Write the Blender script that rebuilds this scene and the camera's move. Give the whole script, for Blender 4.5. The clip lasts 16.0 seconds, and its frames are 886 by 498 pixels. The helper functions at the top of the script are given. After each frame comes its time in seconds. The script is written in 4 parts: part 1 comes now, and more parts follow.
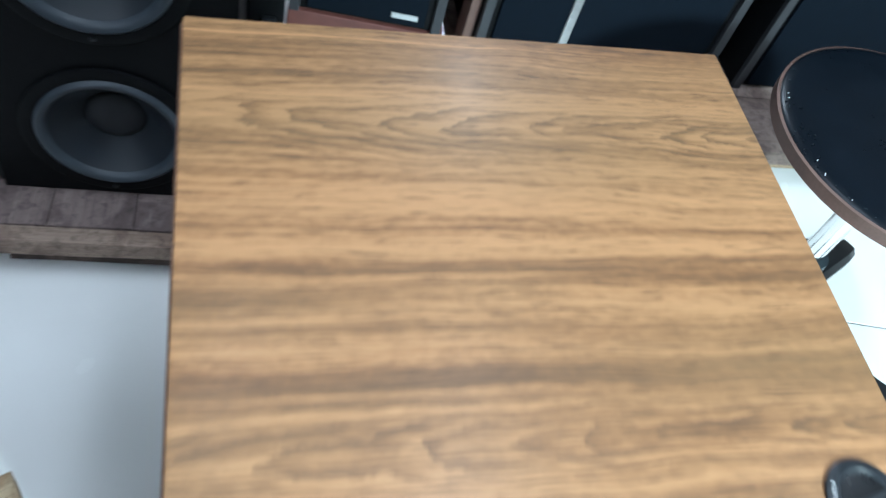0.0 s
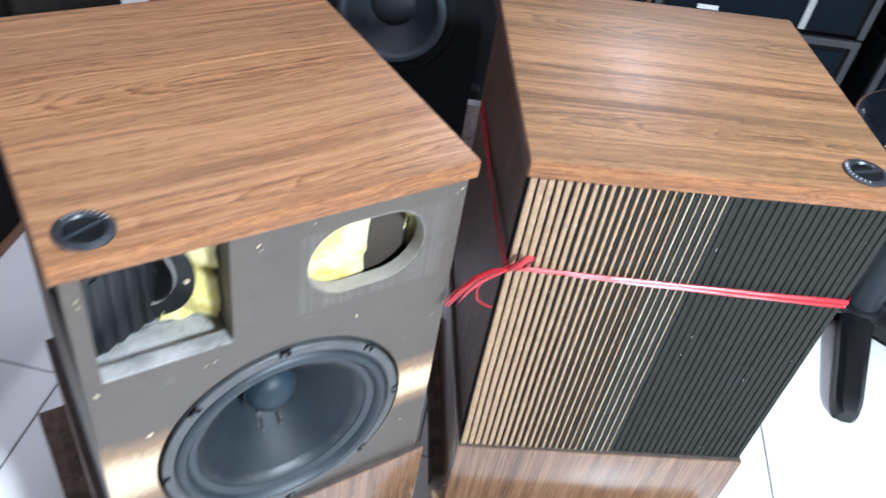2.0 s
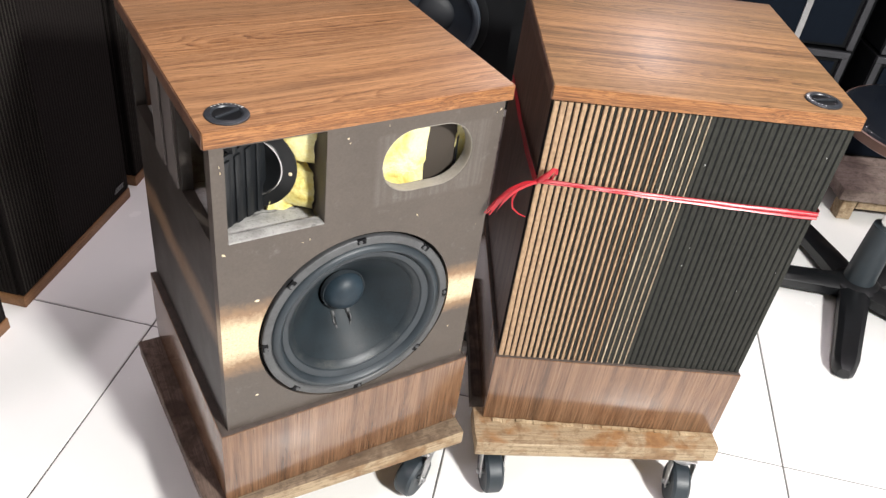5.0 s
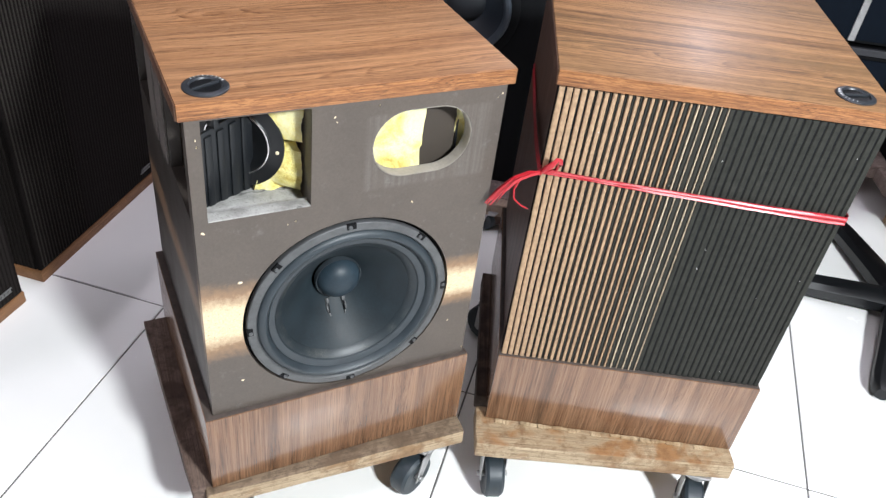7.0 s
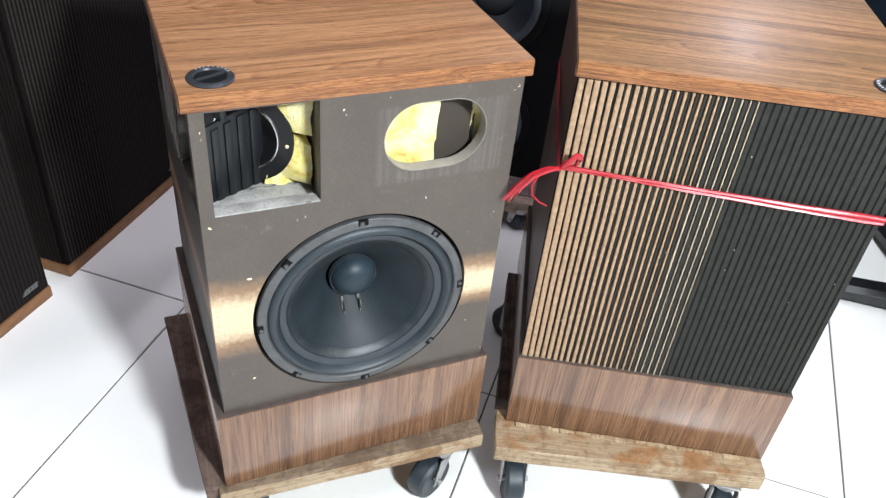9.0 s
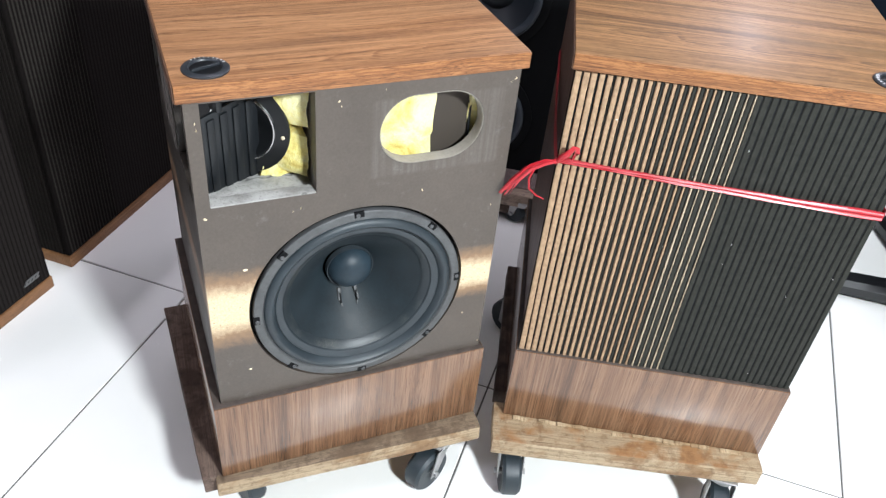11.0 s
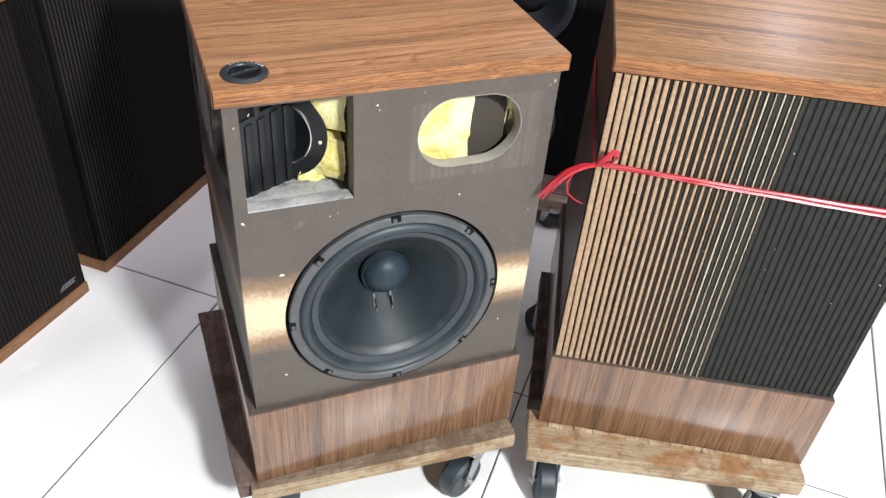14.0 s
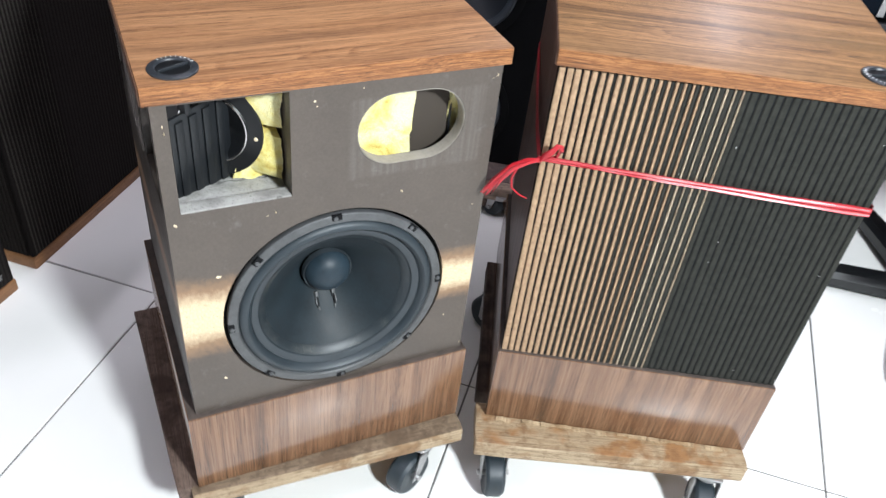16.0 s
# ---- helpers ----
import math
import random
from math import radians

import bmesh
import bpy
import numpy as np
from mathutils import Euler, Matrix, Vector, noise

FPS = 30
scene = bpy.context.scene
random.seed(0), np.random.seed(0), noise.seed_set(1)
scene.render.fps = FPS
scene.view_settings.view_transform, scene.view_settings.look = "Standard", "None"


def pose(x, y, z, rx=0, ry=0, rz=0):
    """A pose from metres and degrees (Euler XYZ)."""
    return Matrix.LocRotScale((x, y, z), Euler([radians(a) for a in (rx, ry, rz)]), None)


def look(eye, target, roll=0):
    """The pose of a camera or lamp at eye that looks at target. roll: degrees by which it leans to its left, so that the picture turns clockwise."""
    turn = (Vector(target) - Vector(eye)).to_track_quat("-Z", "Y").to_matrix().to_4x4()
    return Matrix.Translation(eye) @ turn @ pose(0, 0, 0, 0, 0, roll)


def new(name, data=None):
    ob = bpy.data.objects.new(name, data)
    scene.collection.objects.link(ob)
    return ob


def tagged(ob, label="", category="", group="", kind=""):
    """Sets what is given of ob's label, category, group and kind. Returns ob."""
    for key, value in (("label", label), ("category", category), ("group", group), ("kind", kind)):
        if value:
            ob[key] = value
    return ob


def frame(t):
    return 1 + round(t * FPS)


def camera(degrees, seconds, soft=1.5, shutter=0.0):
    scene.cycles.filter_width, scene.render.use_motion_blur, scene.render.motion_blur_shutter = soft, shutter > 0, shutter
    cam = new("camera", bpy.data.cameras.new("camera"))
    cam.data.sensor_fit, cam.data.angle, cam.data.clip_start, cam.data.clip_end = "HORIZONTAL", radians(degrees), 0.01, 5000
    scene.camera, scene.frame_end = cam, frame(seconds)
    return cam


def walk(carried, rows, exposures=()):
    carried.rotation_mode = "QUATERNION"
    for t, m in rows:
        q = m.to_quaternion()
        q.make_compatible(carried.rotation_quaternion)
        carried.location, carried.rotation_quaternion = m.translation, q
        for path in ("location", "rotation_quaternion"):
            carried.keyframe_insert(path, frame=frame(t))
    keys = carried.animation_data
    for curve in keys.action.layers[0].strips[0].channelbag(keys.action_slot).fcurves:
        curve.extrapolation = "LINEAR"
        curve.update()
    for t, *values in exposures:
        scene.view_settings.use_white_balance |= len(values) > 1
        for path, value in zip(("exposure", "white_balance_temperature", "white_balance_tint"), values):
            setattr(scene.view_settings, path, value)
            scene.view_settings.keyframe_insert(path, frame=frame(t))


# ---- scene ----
cam = camera(57.9, 16.0, soft=1.35, shutter=0.7)
PATH = [
    (0, (0.407, -0.086, 1.072), (1.426, 0.637, -0.49), 20.2),
    (0.5, (0.324, -0.198, 1.092), (1.323, 0.699, -0.391), 16.4),
    (1, (0.228, -0.28, 1.109), (1.208, 0.729, -0.313), 13.4),
    (1.5, (0.07, -0.386, 1.125), (1.056, 0.71, -0.226), 11.5),
    (2, (-0.019, -0.469, 1.132), (0.91, 0.714, -0.186), 10.6),
    (2.5, (-0.08, -0.583, 1.134), (0.755, 0.706, -0.147), 9.0),
    (3, (-0.124, -0.64, 1.136), (0.687, 0.706, -0.102), 7.1),
    (3.5, (-0.189, -0.65, 1.122), (0.653, 0.68, -0.112), 6.9),
    (4, (-0.215, -0.666, 1.127), (0.672, 0.638, -0.103), 7.9),
    (4.5, (-0.207, -0.687, 1.121), (0.704, 0.618, -0.09), 8.5),
    (4.7, (-0.196, -0.69, 1.121), (0.721, 0.616, -0.085), 8.4),
    (7, (-0.095, -0.704, 1.092), (0.695, 0.669, -0.128), 7.9),
    (7.5, (-0.084, -0.7, 1.086), (0.676, 0.689, -0.136), 7.8),
    (8, (-0.071, -0.699, 1.082), (0.658, 0.707, -0.139), 7.4),
    (8.5, (-0.063, -0.697, 1.078), (0.649, 0.715, -0.145), 6.8),
    (9, (-0.056, -0.698, 1.075), (0.641, 0.716, -0.155), 6.2),
    (11.5, (-0.045, -0.704, 1.075), (0.629, 0.709, -0.171), 6.2),
    (12, (-0.049, -0.703, 1.075), (0.618, 0.713, -0.171), 6.1),
    (12.5, (-0.049, -0.7, 1.076), (0.616, 0.718, -0.169), 6.2),
    (13, (-0.046, -0.705, 1.073), (0.614, 0.715, -0.171), 6.0),
    (13.5, (-0.049, -0.7, 1.069), (0.601, 0.727, -0.172), 5.6),
    (14, (-0.055, -0.692, 1.067), (0.569, 0.75, -0.17), 4.8),
    (14.5, (-0.054, -0.668, 1.061), (0.6, 0.753, -0.185), 4.2),
    (15, (-0.059, -0.625, 1.059), (0.656, 0.752, -0.203), 3.5),
    (15.5, (-0.053, -0.62, 1.059), (0.691, 0.726, -0.22), 5.2),
    (16, (-0.04, -0.668, 1.07), (0.695, 0.696, -0.194), 7.1),
]
EXPOSURES = [(0, 0.33, 4990, -12), (0.6, 0.36, 4960, -12), (1.0, 0.35, 4900, -12), (1.6, 0.31, 4950, -3), (2.0, 0.24, 5300, 4), (2.4, 0.1, 6050, 7), (3.0, 0.06, 6400, 10), (4.7, 0.07, 6480, 10), (7.0, 0.03, 5950, 7), (13.2, 0.02, 5850, 5), (14.5, -0.02, 6150, 9), (15.2, 0.0, 6000, 8), (15.7, 0.02, 5880, 5), (16, 0.02, 5850, 5)]
walk(cam, [(t, look(eye, target, roll)) for t, eye, target, roll in PATH], EXPOSURES)

# ---- light ----
world = bpy.data.worlds.new("world")
scene.world = world
world.use_nodes = True
world.node_tree.nodes["Background"].inputs[0].default_value = (0.9, 0.95, 1.0, 1)
world.node_tree.nodes["Background"].inputs[1].default_value = 0.04


def area_light(name, m, length, width, watts, color):
    data = bpy.data.lights.new(name, "AREA")
    data.shape, data.size, data.size_y, data.energy, data.color = "RECTANGLE", length, width, watts, color
    ob = new(name, data)
    ob.matrix_world = m
    return ob


TUBE = (1.0, 0.885, 0.94)
# the bright lamp in front of the loudspeakers, behind the camera
area_light("front_lamp", look((0.62, -2.05, 1.97), (0.35, 0.1, 0.4)), 0.22, 0.22, 128, (1.0, 0.985, 0.95))
# unseen ceiling tubes: the far two placed by the sheen, others added as fill
for x, y, watts, length in ((0.45, 1.15, 11, 1.2), (1.35, 0.25, 12, 1.2), (0.75, -0.45, 25, 1.2), (-2.1, -0.3, 47, 1.2), (4.15, 3.30, 80, 2.4), (5.8, 5.2, 80, 2.4), (2.9, -1.5, 12, 1.2)):
    area_light("ceiling_tube_lamp", pose(x, y, 3.2, 0, 0, 49), length, 0.16, watts, TUBE)


# ---- materials ----
def material(name):
    m = bpy.data.materials.new(name)
    m.use_nodes = True
    nt = m.node_tree
    return m, nt, nt.nodes["Principled BSDF"]


def node(nt, kind, **values):
    n = nt.nodes.new(kind)
    for key, value in values.items():
        n.inputs[key.replace("_", " ")].default_value = value
    return n


def coords(nt, scale=(1, 1, 1), offset=(0, 0, 0), turn=(0, 0, 0)):
    tc = nt.nodes.new("ShaderNodeTexCoord")
    mp = nt.nodes.new("ShaderNodeMapping")
    mp.inputs["Scale"].default_value = scale
    mp.inputs["Location"].default_value = offset
    mp.inputs["Rotation"].default_value = turn
    nt.links.new(tc.outputs["Object"], mp.inputs["Vector"])
    return mp.outputs["Vector"]


def noise_tex(nt, vec, scale, detail=4.0, rough=0.55, distortion=0.0):
    n = node(nt, "ShaderNodeTexNoise", Scale=scale, Detail=detail, Roughness=rough, Distortion=distortion)
    nt.links.new(vec, n.inputs["Vector"])
    return n.outputs["Fac"]


def ramp(nt, fac, *stops):
    r = nt.nodes.new("ShaderNodeValToRGB")
    els = r.color_ramp.elements
    while len(els) < len(stops):
        els.new(0.5)
    for e, (p, c) in zip(els, stops):
        e.position, e.color = p, (*c, 1) if len(c) == 3 else c
    nt.links.new(fac, r.inputs["Fac"])
    return r.outputs["Color"]


def mix(nt, fac, a, b, kind="MIX"):
    n = nt.nodes.new("ShaderNodeMix")
    n.data_type, n.blend_type = "RGBA", kind
    for sock, v in ((n.inputs[0], fac), (n.inputs[6], a), (n.inputs[7], b)):
        if isinstance(v, (int, float)):
            sock.default_value = v
        elif isinstance(v, tuple):
            sock.default_value = (*v, 1)
        else:
            nt.links.new(v, sock)
    return n.outputs[2]


def maths(nt, op, a, b=0.0, clamp=False):
    n = nt.nodes.new("ShaderNodeMath")
    n.operation, n.use_clamp = op, clamp
    for sock, v in zip(n.inputs, (a, b)):
        if isinstance(v, (int, float)):
            sock.default_value = v
        else:
            nt.links.new(v, sock)
    return n.outputs[0]


def bump(nt, bsdf, height, strength, distance=0.001):
    b = node(nt, "ShaderNodeBump", Strength=strength, Distance=distance)
    nt.links.new(height, b.inputs["Height"])
    nt.links.new(b.outputs["Normal"], bsdf.inputs["Normal"])


def plain(name, color, rough=0.5, metal=0.0, vary=0.25, scale=30.0, relief=0.15, spec=0.5):
    """Paint, plastic, metal: one colour with stains at two scales and a fine relief."""
    m, nt, b = material(name)
    vec = coords(nt)
    f = maths(nt, "ADD", maths(nt, "MULTIPLY", noise_tex(nt, vec, scale), 0.6), maths(nt, "MULTIPLY", noise_tex(nt, vec, scale * 9), 0.4))
    lo, hi = tuple(c * (1 - vary) for c in color), tuple(min(1, c * (1 + vary)) for c in color)
    nt.links.new(ramp(nt, f, (0.3, lo), (0.7, hi)), b.inputs["Base Color"])
    nt.links.new(ramp(nt, f, (0.3, (rough * 0.85,) * 3), (0.7, (min(1, rough * 1.15),) * 3)), b.inputs["Roughness"])
    b.inputs["Metallic"].default_value = metal
    b.inputs["Specular IOR Level"].default_value = spec
    if relief:
        bump(nt, b, noise_tex(nt, vec, scale * 14), relief, 0.0006)
    return m


def walnut(name, axis, dark, mid, light, rough=0.42, offset=(0, 0, 0), scale=1.0, figure=0.55, spread=0.075, bands=0.22, length=1.0, spec=0.42):
    """Wood-print laminate: broad bands, thin streaks and pores along one axis, ring figure in places."""
    m, nt, b = material(name)

    def stretched(long, cross):
        sc = [cross * scale] * 3
        sc[axis] = long * scale / length
        return tuple(sc)

    warp = noise_tex(nt, coords(nt, stretched(2.6, 7.0), offset), 1.0, 2, 0.5)
    shift = maths(nt, "MULTIPLY", maths(nt, "SUBTRACT", warp, 0.5), 1.1 * figure)

    def grain(long, cross, detail, rough_n, push):
        vec = coords(nt, stretched(long, cross), offset)
        add = nt.nodes.new("ShaderNodeVectorMath")
        add.operation = "ADD"
        comb = nt.nodes.new("ShaderNodeCombineXYZ")
        for k in range(3):
            if k != axis:
                nt.links.new(maths(nt, "MULTIPLY", shift, push), comb.inputs[k])
        nt.links.new(vec, add.inputs[0])
        nt.links.new(comb.outputs[0], add.inputs[1])
        return noise_tex(nt, add.outputs[0], 1.0, detail, rough_n)

    broad = grain(1.3, 62.0, 3, 0.55, 2.6)
    streak = grain(4.5, 330.0, 5, 0.72, 13.5)
    fine = grain(22.0, 1000.0, 3, 0.75, 40.0)
    vec = coords(nt, stretched(1.9, 8.5), offset)
    rings = maths(nt, "FRACT", maths(nt, "MULTIPLY", noise_tex(nt, vec, 1.0, 2, 0.4), 16.0))
    rings = maths(nt, "ABSOLUTE", maths(nt, "SUBTRACT", maths(nt, "MULTIPLY", rings, 2.0), 1.0))
    where = ramp(nt, noise_tex(nt, coords(nt, stretched(2.2, 5.0), (offset[0] + 4, offset[1], offset[2])), 1.0, 2, 0.5), (0.50, (0.0,) * 3), (0.66, (1.0,) * 3))
    f = maths(nt, "ADD", maths(nt, "MULTIPLY", broad, bands), maths(nt, "MULTIPLY", streak, 0.67 - bands))
    f = maths(nt, "ADD", f, maths(nt, "MULTIPLY", fine, 0.33))
    f = maths(nt, "ADD", f, maths(nt, "MULTIPLY", maths(nt, "MULTIPLY", maths(nt, "SUBTRACT", rings, 0.5), where), 0.17 * figure))
    col = ramp(nt, f, (0.49 - spread, dark), (0.49, mid), (0.49 + spread, light))
    pores = ramp(nt, grain(32.0, 1100.0, 2, 0.6, 44.0), (0.36, (0.75,) * 3), (0.45, (0.0,) * 3))
    col = mix(nt, pores, col, tuple(c * 0.6 for c in dark))
    nt.links.new(col, b.inputs["Base Color"])
    nt.links.new(ramp(nt, streak, (0.3, (rough * 1.2,) * 3), (0.7, (rough * 0.9,) * 3)), b.inputs["Roughness"])
    b.inputs["Specular IOR Level"].default_value = spec
    bump(nt, b, fine, 0.12, 0.0005)
    return m


def veneer(name, dark, mid, light, gold, offset, centres, spread=0.088, bands=0.42):
    """Flat-sawn teak laminate along x: straight streaks, and chains of arches round a few lines, under a thin gloss."""
    m, nt, b = material(name)
    sep = nt.nodes.new("ShaderNodeSeparateXYZ")
    nt.links.new(coords(nt), sep.inputs[0])
    x_co, y_co = sep.outputs["X"], sep.outputs["Y"]

    def centred(fac, gain):
        return maths(nt, "MULTIPLY", maths(nt, "SUBTRACT", fac, 0.5), gain)

    sway = centred(noise_tex(nt, coords(nt, (3.2, 9.0, 1.0), offset), 1.0, 3, 0.5), 0.034)
    ripple = centred(noise_tex(nt, coords(nt, (16.0, 60.0, 1.0), offset), 1.0, 3, 0.6), 0.0055)
    y_grain = maths(nt, "ADD", y_co, maths(nt, "ADD", sway, ripple))

    def along(long, cross, detail, rough_n):
        comb = nt.nodes.new("ShaderNodeCombineXYZ")
        nt.links.new(maths(nt, "ADD", maths(nt, "MULTIPLY", x_co, long), offset[0]), comb.inputs[0])
        nt.links.new(maths(nt, "ADD", maths(nt, "MULTIPLY", y_grain, cross), offset[1]), comb.inputs[1])
        comb.inputs[2].default_value = offset[2]
        return noise_tex(nt, comb.outputs[0], 1.0, detail, rough_n)

    band = along(1.1, 48.0, 2, 0.5)
    streak = along(3.2, 190.0, 4, 0.65)
    hair = along(7.0, 620.0, 3, 0.7)
    f = maths(nt, "ADD", maths(nt, "MULTIPLY", band, bands), maths(nt, "MULTIPLY", streak, 0.62 - bands * 0.7))
    f = maths(nt, "ADD", f, maths(nt, "MULTIPLY", hair, 0.38 - bands * 0.3))
    fleck = along(95.0, 330.0, 3, 0.65)
    f = maths(nt, "ADD", f, centred(fleck, 0.16))
    # arches: growth rings cut at a slant, each chain pointing one way
    for centre, reach, x_tip, slope, gain in centres:
        across = maths(nt, "SUBTRACT", y_grain, centre)
        depth = maths(nt, "MULTIPLY", maths(nt, "SUBTRACT", x_tip, x_co), slope)
        wobble = centred(noise_tex(nt, coords(nt, (13.0, 34.0, 1.0), (offset[1], offset[0], 2.0)), 1.0, 2, 0.5), 0.0100)
        fray = centred(noise_tex(nt, coords(nt, (90.0, 420.0, 1.0), offset), 1.0, 2, 0.6), 0.0016)
        q = maths(nt, "SQRT", maths(nt, "ADD", maths(nt, "MULTIPLY", across, across), maths(nt, "MULTIPLY", depth, depth)))
        q = maths(nt, "ADD", q, maths(nt, "ADD", wobble, fray))
        ring = maths(nt, "FRACT", maths(nt, "MULTIPLY", q, 1.0 / 0.0036))
        ring = maths(nt, "SUBTRACT", maths(nt, "POWER", ring, 2.4), 0.29)
        near = maths(nt, "SUBTRACT", 1.15, maths(nt, "MULTIPLY", maths(nt, "ABSOLUTE", across), 1.0 / reach), True)
        patch = ramp(nt, noise_tex(nt, coords(nt, (9.0, 14.0, 1.0), (offset[0] + 3, offset[1], 0)), 1.0, 2, 0.5), (0.30, (0.35,) * 3), (0.50, (1.0,) * 3))
        f = maths(nt, "SUBTRACT", f, maths(nt, "MULTIPLY", maths(nt, "MULTIPLY", ring, near), maths(nt, "MULTIPLY", patch, gain)))
    col = ramp(nt, f, (0.48 - spread, dark), (0.48, mid), (0.48 + spread, light))
    # olive and orange zones
    zone = ramp(nt, noise_tex(nt, coords(nt, (2.2, 11.0, 1.0), (offset[2], offset[0], 5.0)), 1.0, 3, 0.5), (0.36, (0.0,) * 3), (0.62, (0.85,) * 3))
    col = mix(nt, zone, col, mix(nt, 0.5, col, gold))
    # thin pale lines and short dark pores
    pale = ramp(nt, along(1.6, 260.0, 1, 0.4), (0.665, (0.0,) * 3), (0.70, (0.5,) * 3))
    col = mix(nt, pale, col, tuple(min(1, c * 1.25) for c in light))
    pores = ramp(nt, along(30.0, 850.0, 2, 0.6), (0.34, (0.72,) * 3), (0.43, (0.0,) * 3))
    col = mix(nt, pores, col, tuple(c * 0.62 for c in dark))
    nt.links.new(col, b.inputs["Base Color"])
    nt.links.new(ramp(nt, streak, (0.3, (0.50,) * 3), (0.7, (0.40,) * 3)), b.inputs["Roughness"])
    b.inputs["Specular IOR Level"].default_value = 0.33
    b.inputs["Coat Weight"].default_value = 0.05
    b.inputs["Coat Roughness"].default_value = 0.22
    bump(nt, b, hair, 0.10, 0.0004)
    return m


wood_top_a = veneer("teak_laminate", (0.116, 0.0520, 0.0230), (0.226, 0.1070, 0.0450), (0.335, 0.176, 0.0815), (0.250, 0.146, 0.077), (3.1, 1.7, 0.4), ((0.210, 0.045, 0.42, 0.070, 0.16), (0.030, 0.03, 0.50, 0.06, 0.12)), 0.105, 0.26)
wood_top_b = veneer("teak_laminate_light", (0.080, 0.0425, 0.0220), (0.184, 0.0930, 0.0390), (0.322, 0.174, 0.0775), (0.192, 0.119, 0.054), (5.35, 2.9, 2.2), ((0.298, 0.042, 0.50, 0.075, 0.21), (0.078, 0.038, 0.52, 0.070, 0.14)), 0.088, 0.46)
wood_front = walnut("teak_edge_band", 0, (0.095, 0.036, 0.0125), (0.225, 0.092, 0.032), (0.345, 0.158, 0.060), offset=(1.4, 2.3, 0.9), scale=2.0, length=0.8)
wood_base = walnut("walnut_laminate_upright", 2, (0.079, 0.0385, 0.0200), (0.151, 0.0765, 0.0395), (0.228, 0.126, 0.0690), offset=(0.6, 0.2, 0.8), rough=0.19, figure=0.9, spread=0.095, bands=0.30, length=2.6, spec=0.85)
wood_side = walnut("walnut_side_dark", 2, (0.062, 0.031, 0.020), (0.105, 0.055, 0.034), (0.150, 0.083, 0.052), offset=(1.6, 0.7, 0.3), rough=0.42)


def worn_wood(name, axis, dark, mid, light, stain, offset=(0, 0, 0)):
    """Raw board with brown water stains, grime and dents."""
    m = walnut(name, axis, dark, mid, light, 0.75, offset, figure=0.8, spread=0.13, bands=0.36, length=3.0)
    nt = m.node_tree
    b = nt.nodes["Principled BSDF"]
    old = b.inputs["Base Color"].links[0].from_socket
    vec = coords(nt)
    blot = ramp(nt, noise_tex(nt, vec, 16, 5, 0.62, 0.6), (0.47, (0.0,) * 3), (0.60, (0.85,) * 3))
    col = mix(nt, blot, old, stain)
    grime = ramp(nt, noise_tex(nt, vec, 75, 5, 0.7), (0.36, (0.55,) * 3), (0.5, (0.0,) * 3))
    nt.links.new(mix(nt, grime, col, tuple(c * 0.5 for c in stain)), b.inputs["Base Color"])
    return m


pine = worn_wood("raw_pine", 0, (0.23, 0.168, 0.100), (0.34, 0.257, 0.161), (0.43, 0.340, 0.225), (0.19, 0.108, 0.050), (0.7, 0.1, 0.2))
pine_grimy = worn_wood("grimy_pine_face", 0, (0.105, 0.074, 0.046), (0.165, 0.119, 0.076), (0.225, 0.168, 0.112), (0.085, 0.055, 0.032), (0.5, 0.3, 0.1))
pine_wet = worn_wood("resin_stained_pine_face", 0, (0.175, 0.125, 0.072), (0.27, 0.198, 0.118), (0.36, 0.275, 0.175), (0.225, 0.105, 0.034), (0.9, 0.6, 0.1))
pine_grey = worn_wood("weathered_board", 0, (0.150, 0.112, 0.094), (0.20, 0.153, 0.130), (0.25, 0.198, 0.172), (0.120, 0.086, 0.072))
pine_dull = worn_wood("brown_grey_plank", 1, (0.120, 0.090, 0.082), (0.172, 0.131, 0.120), (0.225, 0.176, 0.162), (0.082, 0.060, 0.057))
pine_dark = worn_wood("stained_and_shade_board", 1, (0.040, 0.025, 0.018), (0.082, 0.053, 0.040), (0.125, 0.087, 0.067), (0.030, 0.019, 0.014))
pine_brown = worn_wood("brown_batten", 1, (0.072, 0.047, 0.036), (0.125, 0.085, 0.066), (0.175, 0.126, 0.100), (0.048, 0.030, 0.022), (0.2, 0.4, 0.0))
pine_tan = worn_wood("dull_tan_board", 0, (0.21, 0.155, 0.118), (0.285, 0.215, 0.165), (0.355, 0.275, 0.215), (0.15, 0.103, 0.078), (0.3, 0.5, 0.1))
wood_edge = walnut("orange_wood_strip", 0, (0.135, 0.062, 0.024), (0.205, 0.098, 0.040), (0.27, 0.135, 0.060), rough=0.5)
black_plastic = plain("black_plastic", (0.006, 0.0068, 0.0078), 0.40)
dial_black = plain("glossy_black_dial", (0.0030, 0.0036, 0.0045), 0.30, vary=0.2, relief=0.05)
dial_rim = plain("grey_black_dial_rim", (0.017, 0.020, 0.024), 0.38, vary=0.2, relief=0.1)
dark_vane = plain("black_moulded_plastic", (0.0062, 0.0076, 0.0094), 0.42)
rubber = plain("black_rubber", (0.0185, 0.0265, 0.0325), 0.5, spec=0.5)
glue_grey = plain("grey_glued_ring", (0.026, 0.033, 0.039), 0.55, vary=0.25, scale=60)
cone_paper = plain("grey_paper_cone", (0.0100, 0.0162, 0.0205), 0.55, vary=0.45, scale=26, relief=0.35, spec=0.3)
frame_grey = plain("grey_basket_paint", (0.063, 0.065, 0.067), 0.5, vary=0.4)
